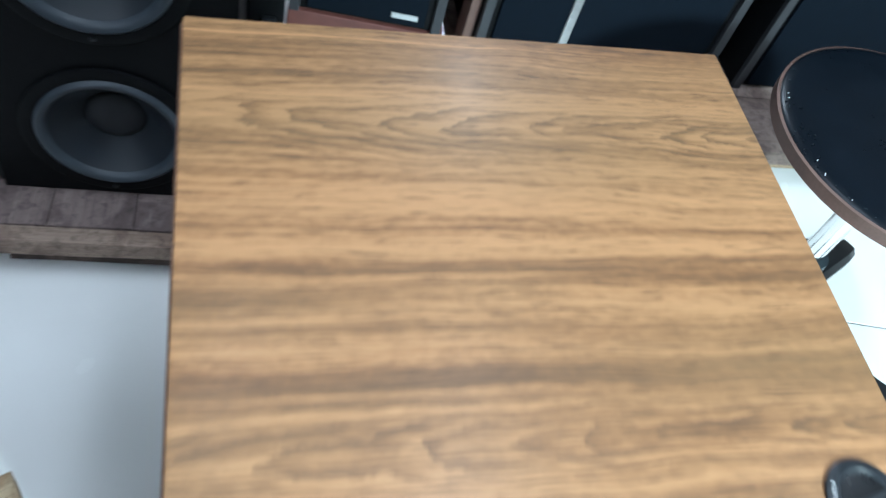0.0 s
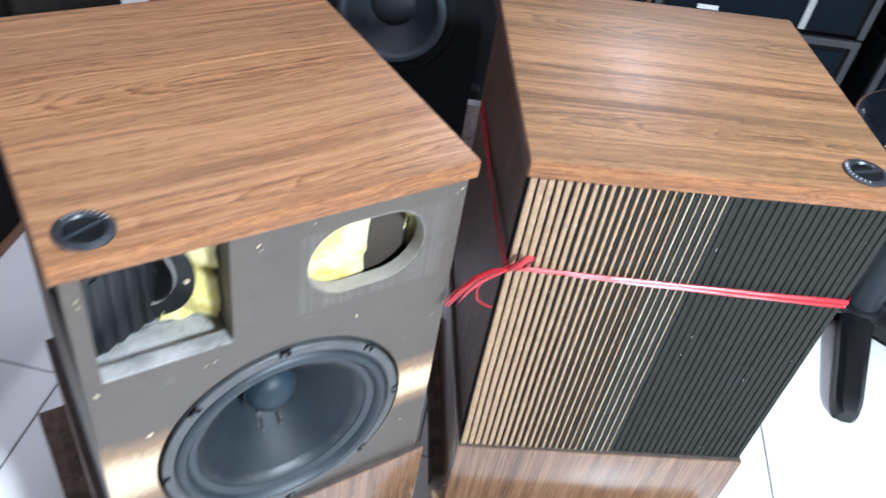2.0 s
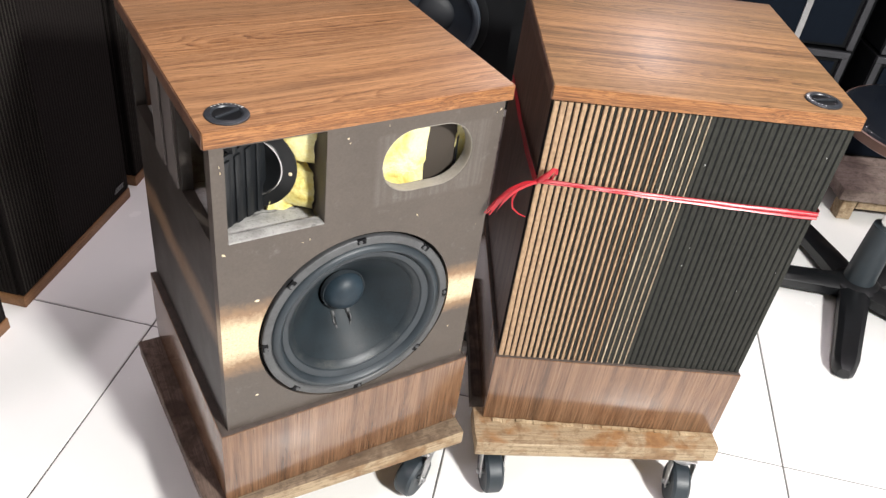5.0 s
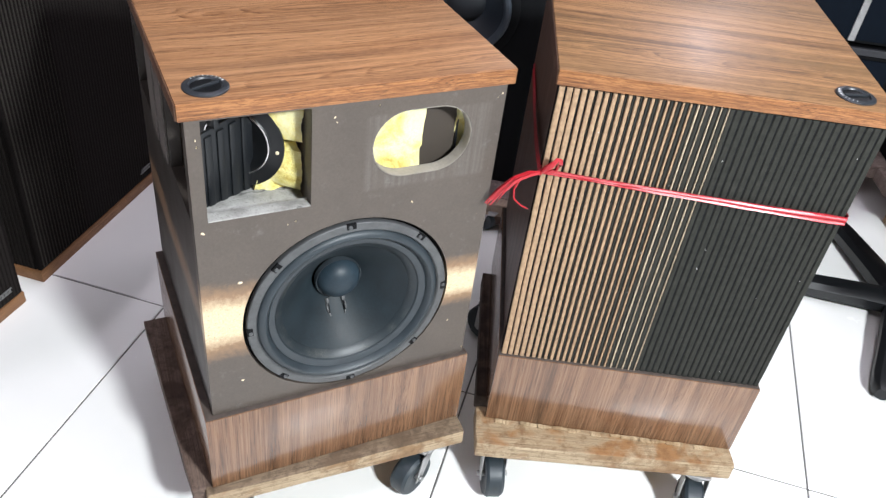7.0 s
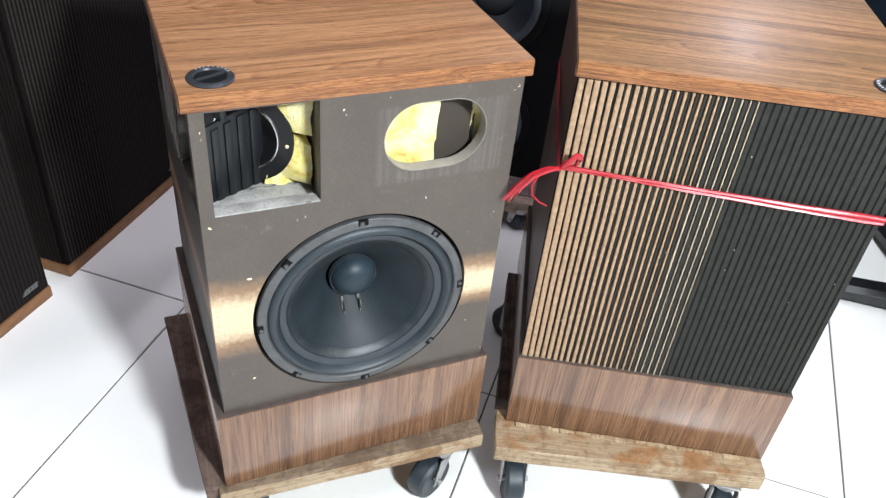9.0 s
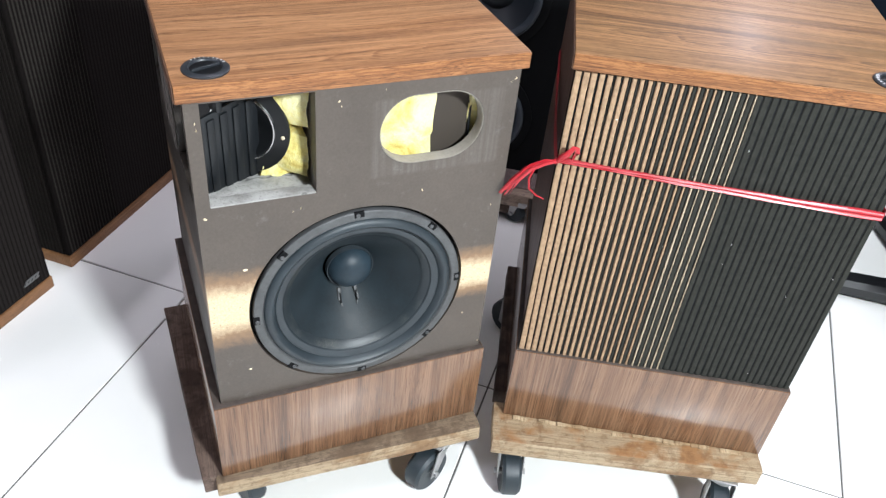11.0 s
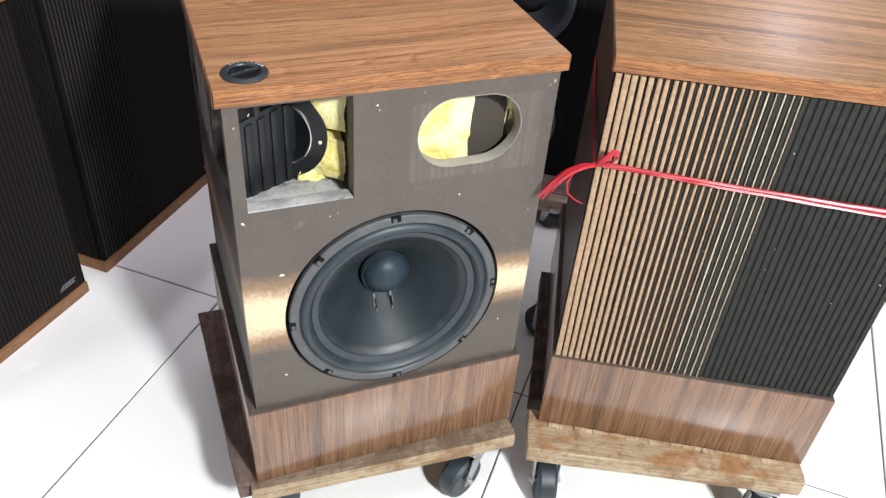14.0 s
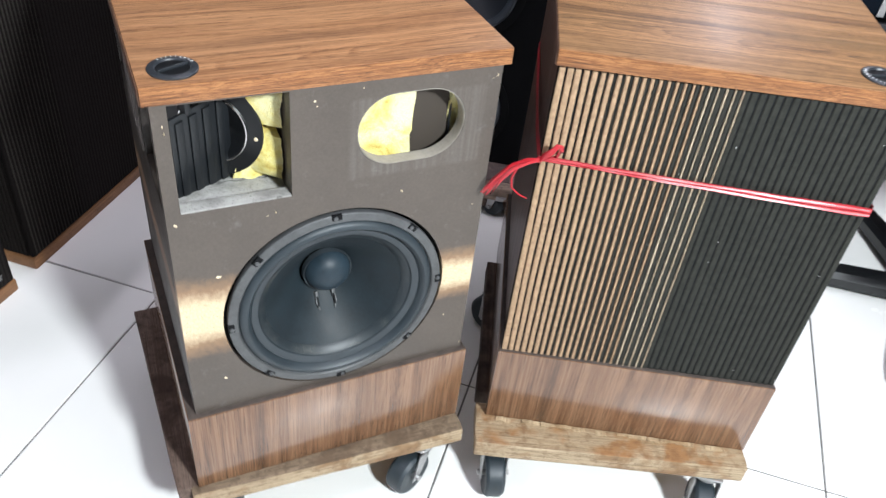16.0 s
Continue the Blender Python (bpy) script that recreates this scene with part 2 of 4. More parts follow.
cap_grey = plain("dust_cap_grey", (0.015, 0.026, 0.036), 0.5, vary=0.4, relief=0.3, spec=0.35)
steel = plain("zinc_plated_steel", (0.42, 0.42, 0.42), 0.38, 0.9)
chrome = plain("chrome", (0.75, 0.75, 0.74), 0.15, 1.0, vary=0.05, relief=0)
grille_tan = plain("tan_grille_cloth", (0.335, 0.228, 0.142), 0.95, vary=0.36, scale=190, relief=0.5, spec=0.15)
grille_cream = plain("cream_grille_cloth", (0.44, 0.36, 0.26), 0.95, vary=0.3, scale=190, relief=0.5, spec=0.15)
grille_olive = plain("olive_black_grille_cloth", (0.0265, 0.0268, 0.0230), 0.95, vary=0.35, scale=140, relief=0.6, spec=0.15)
grille_black = plain("black_grille_cloth", (0.0140, 0.0145, 0.0150), 0.95, vary=0.3, scale=140, relief=0.6, spec=0.05)
grille_navy = plain("blue_black_grille_cloth", (0.0045, 0.0070, 0.0115), 0.9, vary=0.2, scale=90, relief=0.3, spec=0.06)
aluminium = plain("grey_metal_trim", (0.030, 0.031, 0.035), 0.5, 0.2, vary=0.15)
cabinet_black = plain("black_cabinet_vinyl", (0.0030, 0.0034, 0.0041), 0.65, vary=0.3, spec=0.15)
seat_navy = plain("worn_navy_vinyl", (0.0028, 0.0046, 0.0078), 0.30, vary=0.35, scale=18, relief=0.05, spec=0.22)
seat_rim = plain("brown_seat_edge", (0.105, 0.060, 0.046), 0.5)
def raffia():
    """Shiny split plastic ribbon: fine ridges along its length throw a long sheen."""
    m, nt, b = material("red_plastic_string")
    ridge = noise_tex(nt, coords(nt, (9, 9, 1500)), 1.0, 3, 0.6)
    nt.links.new(ramp(nt, ridge, (0.3, (0.28, 0.007, 0.014)), (0.7, (0.42, 0.016, 0.026))), b.inputs["Base Color"])
    b.inputs["Roughness"].default_value = 0.34
    b.inputs["Specular IOR Level"].default_value = 0.45
    bump(nt, b, ridge, 0.25, 0.0005)
    return m


red_string = raffia()
white_paint = plain("white_ink", (0.75, 0.76, 0.76), 0.5, vary=0.05, relief=0)
logo_silver = plain("silver_badge", (0.55, 0.56, 0.56), 0.3, 0.6, vary=0.1, relief=0)
splinter = worn_wood("splintered_pine", 1, (0.22, 0.155, 0.085), (0.40, 0.30, 0.18), (0.52, 0.42, 0.27), (0.26, 0.17, 0.085))
chip_wood = plain("bare_chip", (0.66, 0.55, 0.38), 0.8, vary=0.2, scale=300)


def dusty_board():
    """Dusty raw board with grime in clouds and a few dark wandering cracks."""
    m, nt, b = material("dusty_grey_board")
    vec = coords(nt)
    cloud = noise_tex(nt, vec, 34, 5, 0.65)
    col = ramp(nt, cloud, (0.32, (0.20, 0.195, 0.185)), (0.52, (0.34, 0.335, 0.32)), (0.72, (0.45, 0.445, 0.43)))
    line = maths(nt, "ABSOLUTE", maths(nt, "SUBTRACT", noise_tex(nt, vec, 11, 3, 0.6, 0.5), 0.54))
    crack = ramp(nt, line, (0.002, (0.7,) * 3), (0.011, (0.0,) * 3))
    grit = ramp(nt, noise_tex(nt, vec, 400, 3, 0.7), (0.34, (0.5,) * 3), (0.45, (0.0,) * 3))
    col = mix(nt, crack, col, (0.045, 0.043, 0.042))
    nt.links.new(mix(nt, grit, col, (0.12, 0.115, 0.11)), b.inputs["Base Color"])
    b.inputs["Roughness"].default_value = 0.9
    bump(nt, b, cloud, 0.4, 0.002)
    return m


grey_shelf = dusty_board()
brick_red = plain("brown_red_board", (0.105, 0.038, 0.030), 0.6)
wall_paint = plain("grey_wall_paint", (0.26, 0.255, 0.25), 0.8, vary=0.04, scale=4)


def glass_wool():
    m, nt, b = material("yellow_glass_wool")
    vec = coords(nt)
    f = noise_tex(nt, vec, 22, 6, 0.65, 0.8)
    g = noise_tex(nt, vec, 260, 5, 0.75)
    col = ramp(nt, f, (0.30, (0.66, 0.47, 0.10)), (0.42, (0.90, 0.78, 0.27)), (0.60, (0.93, 0.88, 0.52)))
    nt.links.new(mix(nt, ramp(nt, g, (0.35, (0.25,) * 3), (0.55, (0.0,) * 3)), col, (0.70, 0.52, 0.16)), b.inputs["Base Color"])
    b.inputs["Roughness"].default_value = 1.0
    b.inputs["Specular IOR Level"].default_value = 0.1
    b.inputs["Subsurface Weight"].default_value = 0.0
    bump(nt, b, g, 0.9, 0.004)
    return m


wool = glass_wool()


def baffle_paint(name, narrow=1.0, bareness=0.92, tone=1.0, slope=1.0):
    """Brown spray paint that left a band of bare fibreboard at mid height."""
    m, nt, b = material(name)
    tc = nt.nodes.new("ShaderNodeTexCoord")
    sep = nt.nodes.new("ShaderNodeSeparateXYZ")
    nt.links.new(tc.outputs["Object"], sep.inputs[0])
    vec = coords(nt)
    wob = maths(nt, "MULTIPLY", maths(nt, "SUBTRACT", noise_tex(nt, vec, 9, 2), 0.5), 0.03)
    z = maths(nt, "ADD", sep.outputs["Z"], wob)
    z = maths(nt, "ADD", z, maths(nt, "MULTIPLY", sep.outputs["X"], 0.050 * slope))
    d = maths(nt, "ABSOLUTE", maths(nt, "SUBTRACT", z, 0.299))
    d = maths(nt, "MULTIPLY", d, maths(nt, "ADD", 1.0, maths(nt, "MULTIPLY", sep.outputs["X"], 1.3 * slope)))
    f = ramp(nt, maths(nt, "MULTIPLY", d, 10.0 * narrow), (0.18, (bareness,) * 3), (0.68, (0.0,) * 3))
    speck = noise_tex(nt, vec, 420, 3, 0.7)
    bare = ramp(nt, speck, (0.30, (0.16, 0.10, 0.05)), (0.36, (0.55, 0.425, 0.265)), (0.7, (0.68, 0.55, 0.37)))
    dull = noise_tex(nt, vec, 9, 5, 0.6)
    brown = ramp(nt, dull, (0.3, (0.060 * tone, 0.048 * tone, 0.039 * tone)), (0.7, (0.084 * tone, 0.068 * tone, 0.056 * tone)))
    # scuffed pale rectangle round the oval port
    def inside(axis, lo, hi, soft):
        a = maths(nt, "MULTIPLY", maths(nt, "SUBTRACT", sep.outputs[axis], lo), 1.0 / soft, True)
        return maths(nt, "MULTIPLY", a, maths(nt, "MULTIPLY", maths(nt, "SUBTRACT", hi, sep.outputs[axis]), 1.0 / soft, True))
    box_mask = maths(nt, "MULTIPLY", inside("X", 0.196, 0.353, 0.003), inside("Z", 0.452, 0.552, 0.004))
    rub = ramp(nt, noise_tex(nt, coords(nt, (220, 1, 6)), 1.0, 3, 0.6), (0.42, (0.05,) * 3), (0.65, (0.26,) * 3))
    brown = mix(nt, maths(nt, "MULTIPLY", box_mask, rub), brown, (0.185, 0.170, 0.155))
    dust = ramp(nt, noise_tex(nt, vec, 60, 6, 0.7), (0.60, (0.0,) * 3), (0.80, (0.5,) * 3))
    brown = mix(nt, dust, brown, (0.17, 0.158, 0.147))
    grit = ramp(nt, noise_tex(nt, vec, 340, 4, 0.75), (0.30, (0.88,) * 3), (0.70, (1.12,) * 3))
    brown = mix(nt, 1.0, brown, grit, "MULTIPLY")
    # a scorched orange rim between paint and bare board
    speckle = maths(nt, "ADD", f, maths(nt, "MULTIPLY", maths(nt, "SUBTRACT", noise_tex(nt, vec, 150, 4, 0.7), 0.5), 0.5))
    rim = maths(nt, "MULTIPLY", speckle, 2.2, True)
    core = maths(nt, "SUBTRACT", maths(nt, "MULTIPLY", speckle, 2.2), 1.0, True)
    rim = maths(nt, "MULTIPLY", rim, maths(nt, "MULTIPLY", f, 8.0, True))
    core = maths(nt, "MULTIPLY", core, maths(nt, "MULTIPLY", f, 4.0, True))
    nt.links.new(mix(nt, core, mix(nt, rim, brown, (0.215, 0.132, 0.074)), bare), b.inputs["Base Color"])
    nt.links.new(ramp(nt, dull, (0.3, (0.42,) * 3), (0.7, (0.56,) * 3)), b.inputs["Roughness"])
    bump(nt, b, noise_tex(nt, vec, 500, 3), 0.25, 0.0006)
    return m


paint_brown = baffle_paint("brown_spray_paint")
# weaker bare band; the lower tone puts the side's shade into the paint
paint_shaded_side = baffle_paint("brown_spray_paint_shaded_side", 1.9, 0.36, 0.42, 0.0)


raw_edge = plain("raw_fibreboard_edge", (0.27, 0.248, 0.215), 0.9)
duct_brown = plain("dark_brown_board", (0.036, 0.0275, 0.0200), 0.8)
post_grey = plain("grey_brown_strip", (0.105, 0.092, 0.083), 0.6, vary=0.3)
ledge_dark = plain("dark_brown_edge", (0.060, 0.046, 0.038), 0.7, vary=0.6, scale=70)


def tile_glaze():
    m, nt, b = material("white_glazed_tile")
    info = nt.nodes.new("ShaderNodeObjectInfo")
    vec = coords(nt)
    cloud = noise_tex(nt, vec, 3.5, 4, 0.5)
    f = maths(nt, "ADD", maths(nt, "MULTIPLY", cloud, 0.8), maths(nt, "MULTIPLY", info.outputs["Random"], 0.2))
    nt.links.new(ramp(nt, f, (0.3, (0.76, 0.755, 0.735)), (0.75, (0.84, 0.835, 0.815))), b.inputs["Base Color"])
    nt.links.new(ramp(nt, noise_tex(nt, vec, 7, 5, 0.6), (0.3, (0.22,) * 3), (0.7, (0.28,) * 3)), b.inputs["Roughness"])
    b.inputs["Specular IOR Level"].default_value = 0.35
    bump(nt, b, cloud, 0.03, 0.002)
    return m


tile_mat = tile_glaze()
grout = plain("dark_grout", (0.10, 0.096, 0.092), 0.9)


# ---- mesh helpers ----
def part(name, bm, mat, parent=None, label="", smooth=False):
    me = bpy.data.meshes.new(name)
    bmesh.ops.recalc_face_normals(bm, faces=bm.faces)
    if smooth:
        for f in bm.faces:
            f.smooth = True
    bm.to_mesh(me)
    bm.free()
    me.materials.append(mat)
    ob = new(name, me)
    if smooth:
        me.set_sharp_from_angle(angle=radians(38))
    if parent:
        ob.parent = parent
    if label:
        tagged(ob, label)
    return ob


def thing(name, m, label, category, group=""):
    ob = new(name)
    ob.empty_display_size = 0.05
    ob.matrix_world = m
    return tagged(ob, label, category, group)


def box(x0, x1, y0, y1, z0, z1, bevel=0.0, seg=2):
    bm = bmesh.new()
    bmesh.ops.create_cube(bm, size=1)
    for v in bm.verts:
        v.co = Vector((x0 + (v.co.x + 0.5) * (x1 - x0), y0 + (v.co.y + 0.5) * (y1 - y0), z0 + (v.co.z + 0.5) * (z1 - z0)))
    if bevel:
        bmesh.ops.bevel(bm, geom=bm.edges[:], offset=bevel, segments=seg, profile=0.6, affect="EDGES")
    return bm


def join(*bms):
    out = bms[0]
    for b in bms[1:]:
        me = bpy.data.meshes.new("tmp")
        b.to_mesh(me)
        b.free()
        out.from_mesh(me)
        bpy.data.meshes.remove(me)
    return out


def moved(bm, m):
    bmesh.ops.transform(bm, matrix=m, verts=bm.verts[:])
    return bm


def lathe(profile, steps=48, closed=False):
    """Revolve (radius, height) pairs about z."""
    bm = bmesh.new()
    rings = []
    for r, h in profile:
        rings.append([bm.verts.new((r * math.cos(2 * math.pi * k / steps), r * math.sin(2 * math.pi * k / steps), h)) for k in range(steps)] if r > 1e-6 else [bm.verts.new((0, 0, h))])
    pairs = list(zip(rings, rings[1:])) + ([(rings[-1], rings[0])] if closed else [])
    for a, b in pairs:
        for k in range(steps):
            n = (k + 1) % steps
            if len(a) == 1 and len(b) > 1:
                bm.faces.new((a[0], b[k], b[n]))
            elif len(b) == 1 and len(a) > 1:
                bm.faces.new((a[k], b[0], a[n]))
            elif len(a) > 1:
                bm.faces.new((a[k], b[k], b[n], a[n]))
    return bm


def sweep(points, radius, sides=8, flat=1.0):
    """A tube along points; flat squeezes it into a ribbon."""
    bm = bmesh.new()
    pts = [Vector(p) for p in points]
    rings = []
    for i, p in enumerate(pts):
        way = (pts[min(i + 1, len(pts) - 1)] - pts[max(i - 1, 0)]).normalized()
        up = Vector((0, 0, 1)) if abs(way.z) < 0.9 else Vector((1, 0, 0))
        s = way.cross(up).normalized()
        u = s.cross(way)
        r = radius[i] if isinstance(radius, (list, tuple)) else radius
        rings.append([bm.verts.new(p + s * (r * flat * math.cos(2 * math.pi * k / sides)) + u * (r * math.sin(2 * math.pi * k / sides))) for k in range(sides)])
    for a, b in zip(rings, rings[1:]):
        for k in range(sides):
            n = (k + 1) % sides
            bm.faces.new((a[k], a[n], b[n], b[k]))
    bm.faces.new(rings[0][::-1])
    bm.faces.new(rings[-1])
    return bm


def plate(outer, holes, thick):
    """A board in the xz plane with holes cut through, from y = 0 back to y = thick."""
    bm = bmesh.new()
    for loop in (outer, *holes):
        vs = [bm.verts.new((x, 0, z)) for x, z in loop]
        for a, b in zip(vs, vs[1:] + vs[:1]):
            bm.edges.new((a, b))
    bmesh.ops.triangle_fill(bm, use_beauty=True, use_dissolve=False, edges=bm.edges[:], normal=(0, -1, 0))
    got = bmesh.ops.extrude_face_region(bm, geom=bm.faces[:])
    bmesh.ops.translate(bm, vec=(0, thick, 0), verts=[g for g in got["geom"] if isinstance(g, bmesh.types.BMVert)])
    return bm


def rect(x0, x1, z0, z1, r=0.0, n=6):
    if not r:
        return [(x0, z0), (x1, z0), (x1, z1), (x0, z1)]
    out = []
    for cx, cz, a in ((x1 - r, z0 + r, -90), (x1 - r, z1 - r, 0), (x0 + r, z1 - r, 90), (x0 + r, z0 + r, 180)):
        for k in range(n + 1):
            t = radians(a + 90 * k / n)
            out.append((cx + r * math.cos(t), cz + r * math.sin(t)))
    return out


def circle(cx, cz, r, n=56):
    return [(cx + r * math.cos(2 * math.pi * k / n), cz + r * math.sin(2 * math.pi * k / n)) for k in range(n)]


# ---- room ----
ROOM_TURN = 49.4
TILE = 0.608
floor_corner = Vector((0.012, 0.523, 0))
room = Matrix.Translation(floor_corner) @ pose(0, 0, 0, 0, 0, ROOM_TURN)
X0, X1, Y0, Y1, HIGH = -7 * TILE, 11 * TILE, -7 * TILE, 5 * TILE, 3.3
tagged(part("floor", moved(box(X0, X1, Y0, Y1, -0.12, -0.0022), room), grout), "dark grout bed under white glazed floor tiles", "floor", kind="structure")
for nm, b in (("wall_north", box(X0, X1, Y1, Y1 + 0.15, -0.12, HIGH)), ("wall_south", box(X0, X1, Y0 - 0.15, Y0, -0.12, HIGH)), ("wall_east", box(X1, X1 + 0.15, Y0 - 0.15, Y1 + 0.15, -0.12, HIGH)), ("wall_west", box(X0 - 0.15, X0, Y0 - 0.15, Y1 + 0.15, -0.12, HIGH))):
    tagged(part(nm, moved(b, room), wall_paint), "plain light grey painted shop wall", "wall", kind="structure")
tagged(part("ceiling", moved(box(X0 - 0.15, X1 + 0.15, Y0 - 0.15, Y1 + 0.15, HIGH, HIGH + 0.15), room), wall_paint), "plain light grey painted shop ceiling", "ceiling", kind="structure")


# ---- loudspeaker parts ----
W, D, HB, HT, TB = 0.375, 0.383, 0.138, 0.592, 0.0195


def dial(parent, x, y, z, bar, first):
    """A black dial set into the top, with a finger bar and white ticks."""
    ring = part("dial", moved(lathe([(0.0, 0.0004), (0.0150, 0.0004), (0.0156, 0.0009), (0.0160, 0.0022), (0.0167, 0.0028), (0.0217, 0.0023), (0.0231, 0.0012), (0.0231, 0.0)], 48), pose(x, y, z)), dial_rim, parent, "round black plastic control dial", True)
    # shallow disc in blacker plastic, painting in the shade of a deep well
    part("well", moved(lathe([(0.0, 0.0007), (0.0140, 0.0007), (0.0153, 0.0009), (0.0155, 0.0004)], 40), pose(x, y, z)), dial_black, ring, "dial well with its shade put into glossy black", True)
    part("finger_bar", moved(box(-0.0152, 0.0152, -0.0013, 0.0013, 0.0005, 0.0032, 0.0006), pose(x, y, z, 0, 0, bar)), dial_rim, ring)
    for k in range(9):
        a = first + k * 13
        part("tick", moved(box(0.0182, 0.0208, -0.00028, 0.00028, 0.0022, 0.0028), pose(x, y, z, 0, 0, a)), white_paint, ring, "white scale tick" if k == 0 else "")
    return ring


def top_and_base(parent, wood, w=W, shy=0.0, splay=0.0):
    slab = box(0, w, 0.0016, D + splay * 0.4, HT - TB, HT, 0.0017)
    for v in slab.verts:
        if v.co.x > w / 2:
            v.co.x += splay * (0.25 + 0.75 * v.co.y / D)
    part("top_panel", slab, wood, parent, "orange-brown teak laminate top", True)
    part("front_edge", box(0.0004, w - 0.0004 + splay * 0.25, 0.0, 0.0022, HT - TB + 0.0002, HT - 0.0009, 0.0006), wood_front, parent, "teak edge band with coarse dark grain", True)
    # left side only: darker brown that also carries this edge's shade
    part("side_edge", box(-0.0012, -0.0001, 0.0016, D - 0.001, HT - TB + 0.0003, HT - 0.0016, 0.0005), wood_side, parent, "dark brown edge band, partly shade in its colour", True)
    part("ledge", box(0.0012 - shy * 0.25, w - 0.0015, -0.0015, D - 0.003 - shy, HB - 0.001, HB + 0.0012), ledge_dark, parent)
    part("base_panel", box(-shy * 0.25, w, -0.003, D - shy, 0, HB, 0.0015), wood_base, parent, "dark walnut laminate plinth", True)


# ---- open loudspeaker ----
HA = 0.119
spk_a = thing("loudspeaker", pose(0, 0, HA), "teak-topped floor loudspeaker with its grille taken off, on a dolly", "loudspeaker", "pair of floor loudspeakers")
top_and_base(spk_a, wood_top_a, W, 0.016)
ZB, ZT = HB, HT - TB
WX, WZ, WR = 0.189, 0.279, 0.133
outer = rect(0.007, W - 0.007, ZB, ZT)
holes = [rect(0.022, 0.136, 0.445, ZT - 0.004), rect(0.206, 0.330, 0.466, 0.553, 0.0434, 10), circle(WX, WZ, WR + 0.0042, 72)]
part("baffle", moved(plate(outer, holes, 0.017), pose(0, 0.005, 0)), paint_brown, spk_a, "brown spray-painted front board with a bare band")
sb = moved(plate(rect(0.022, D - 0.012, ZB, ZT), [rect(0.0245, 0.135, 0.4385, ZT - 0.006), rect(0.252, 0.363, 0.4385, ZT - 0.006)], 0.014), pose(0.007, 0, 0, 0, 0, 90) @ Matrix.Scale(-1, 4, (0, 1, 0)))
part("side_panel", sb, paint_shaded_side, spk_a, "brown side board with two openings")
for y0, y1 in ((0.146, 0.187), (0.203, 0.247)):
    part("side_post", box(0.0046, 0.0068, y0, y1, 0.436, ZT - 0.0005, 0.0006), post_grey, spk_a, "grey-brown upright strip")
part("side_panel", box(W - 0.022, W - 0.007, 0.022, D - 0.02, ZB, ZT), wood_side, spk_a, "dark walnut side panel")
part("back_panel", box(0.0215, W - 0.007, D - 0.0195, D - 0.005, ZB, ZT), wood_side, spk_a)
part("divider", box(0.137, 0.149, 0.022, 0.30, 0.436, ZT), paint_brown, spk_a)
part("shelf", box(0.021, 0.148, 0.022, D - 0.021, 0.427, 0.437), grey_shelf, spk_a, "dusty grey inner shelf")
part("shelf_lip", box(0.0222, 0.1358, 0.0052, 0.0225, 0.440, 0.4448), grey_shelf, spk_a)


def wool_pad(x0, x1, y0, y1, z0, z1, seed, amp=0.012):
    bm = box(x0, x1, y0, y1, z0, z1)
    bmesh.ops.subdivide_edges(bm, edges=bm.edges[:], cuts=14, use_grid_fill=True)
    for v in bm.verts:
        p = v.co * 28 + Vector((seed * 7.3, seed, 0))
        v.co += noise.noise_vector(p) * amp + noise.noise_vector(v.co * 130) * amp * 0.3
    return bm


def cushion(x0, x1, y0, y1, z0, z1, seed):
    """A wool pad that leans against the divider, with a rounded front."""
    bm = wool_pad(x0, x1, y0, y1, z0, z1, seed, 0.0045)
    zc = (z0 + z1) / 2
    for v in bm.verts:
        front = max(0.0, 1 - (v.co.y - y0) / 0.03)
        v.co.z = zc + (v.co.z - zc) * (1 - 0.16 * front * front)
        bulge = abs(v.co.z - zc) / (z1 - z0) * 2
        v.co.y += -(v.co.x - x0) * 0.80 + 0.008 * front * bulge * bulge
    return bm


part("damping_wool", cushion(0.104, 0.1352, 0.059, 0.20, 0.441, 0.5010, 1), wool, spk_a, "yellow glass wool", True)
part("damping_wool", cushion(0.104, 0.1352, 0.059, 0.21, 0.5030, ZT - 0.001, 2), wool, spk_a, "yellow glass wool", True)
part("damping_wool", wool_pad(0.098, 0.1330, 0.092, 0.20, 0.462, ZT - 0.006, 6, 0.005), wool, spk_a, "yellow glass wool", True)
part("damping_wool", wool_pad(0.089, 0.1300, 0.060, 0.20, 0.440, 0.464, 5, 0.0065), wool, spk_a, "yellow glass wool", True)
part("damping_wool", wool_pad(0.155, 0.277, 0.026, 0.10, 0.450, ZT - 0.010, 3, 0.006), wool, spk_a, "yellow glass wool", True)
part("damping_wool", wool_pad(0.322, 0.352, 0.030, 0.11, 0.452, ZT - 0.012, 4, 0.006), wool, spk_a, "yellow glass wool", True)
part("duct", box(0.272, 0.322, 0.032, 0.16, 0.445, ZT - 0.002, 0.002), duct_brown, spk_a, "dark brown inner duct board")
part("duct_edge", box(0.3225, 0.3248, 0.0295, 0.10, 0.446, ZT - 0.003, 0.001), black_plastic, spk_a, "black strip beside the duct board")
part("opening_edge", box(0.0224, 0.1356, 0.0054, 0.0218, 0.4452, 0.4466), grey_shelf, spk_a, "raw grey board edge")
part("port_edge", moved(plate(rect(0.2065, 0.3295, 0.4665, 0.5525, 0.0429, 10), [rect(0.2073, 0.3287, 0.4673, 0.5517, 0.0421, 10)], 0.0160), pose(0, 0.0056, 0)), raw_edge, spk_a, "raw grey board edge", True)

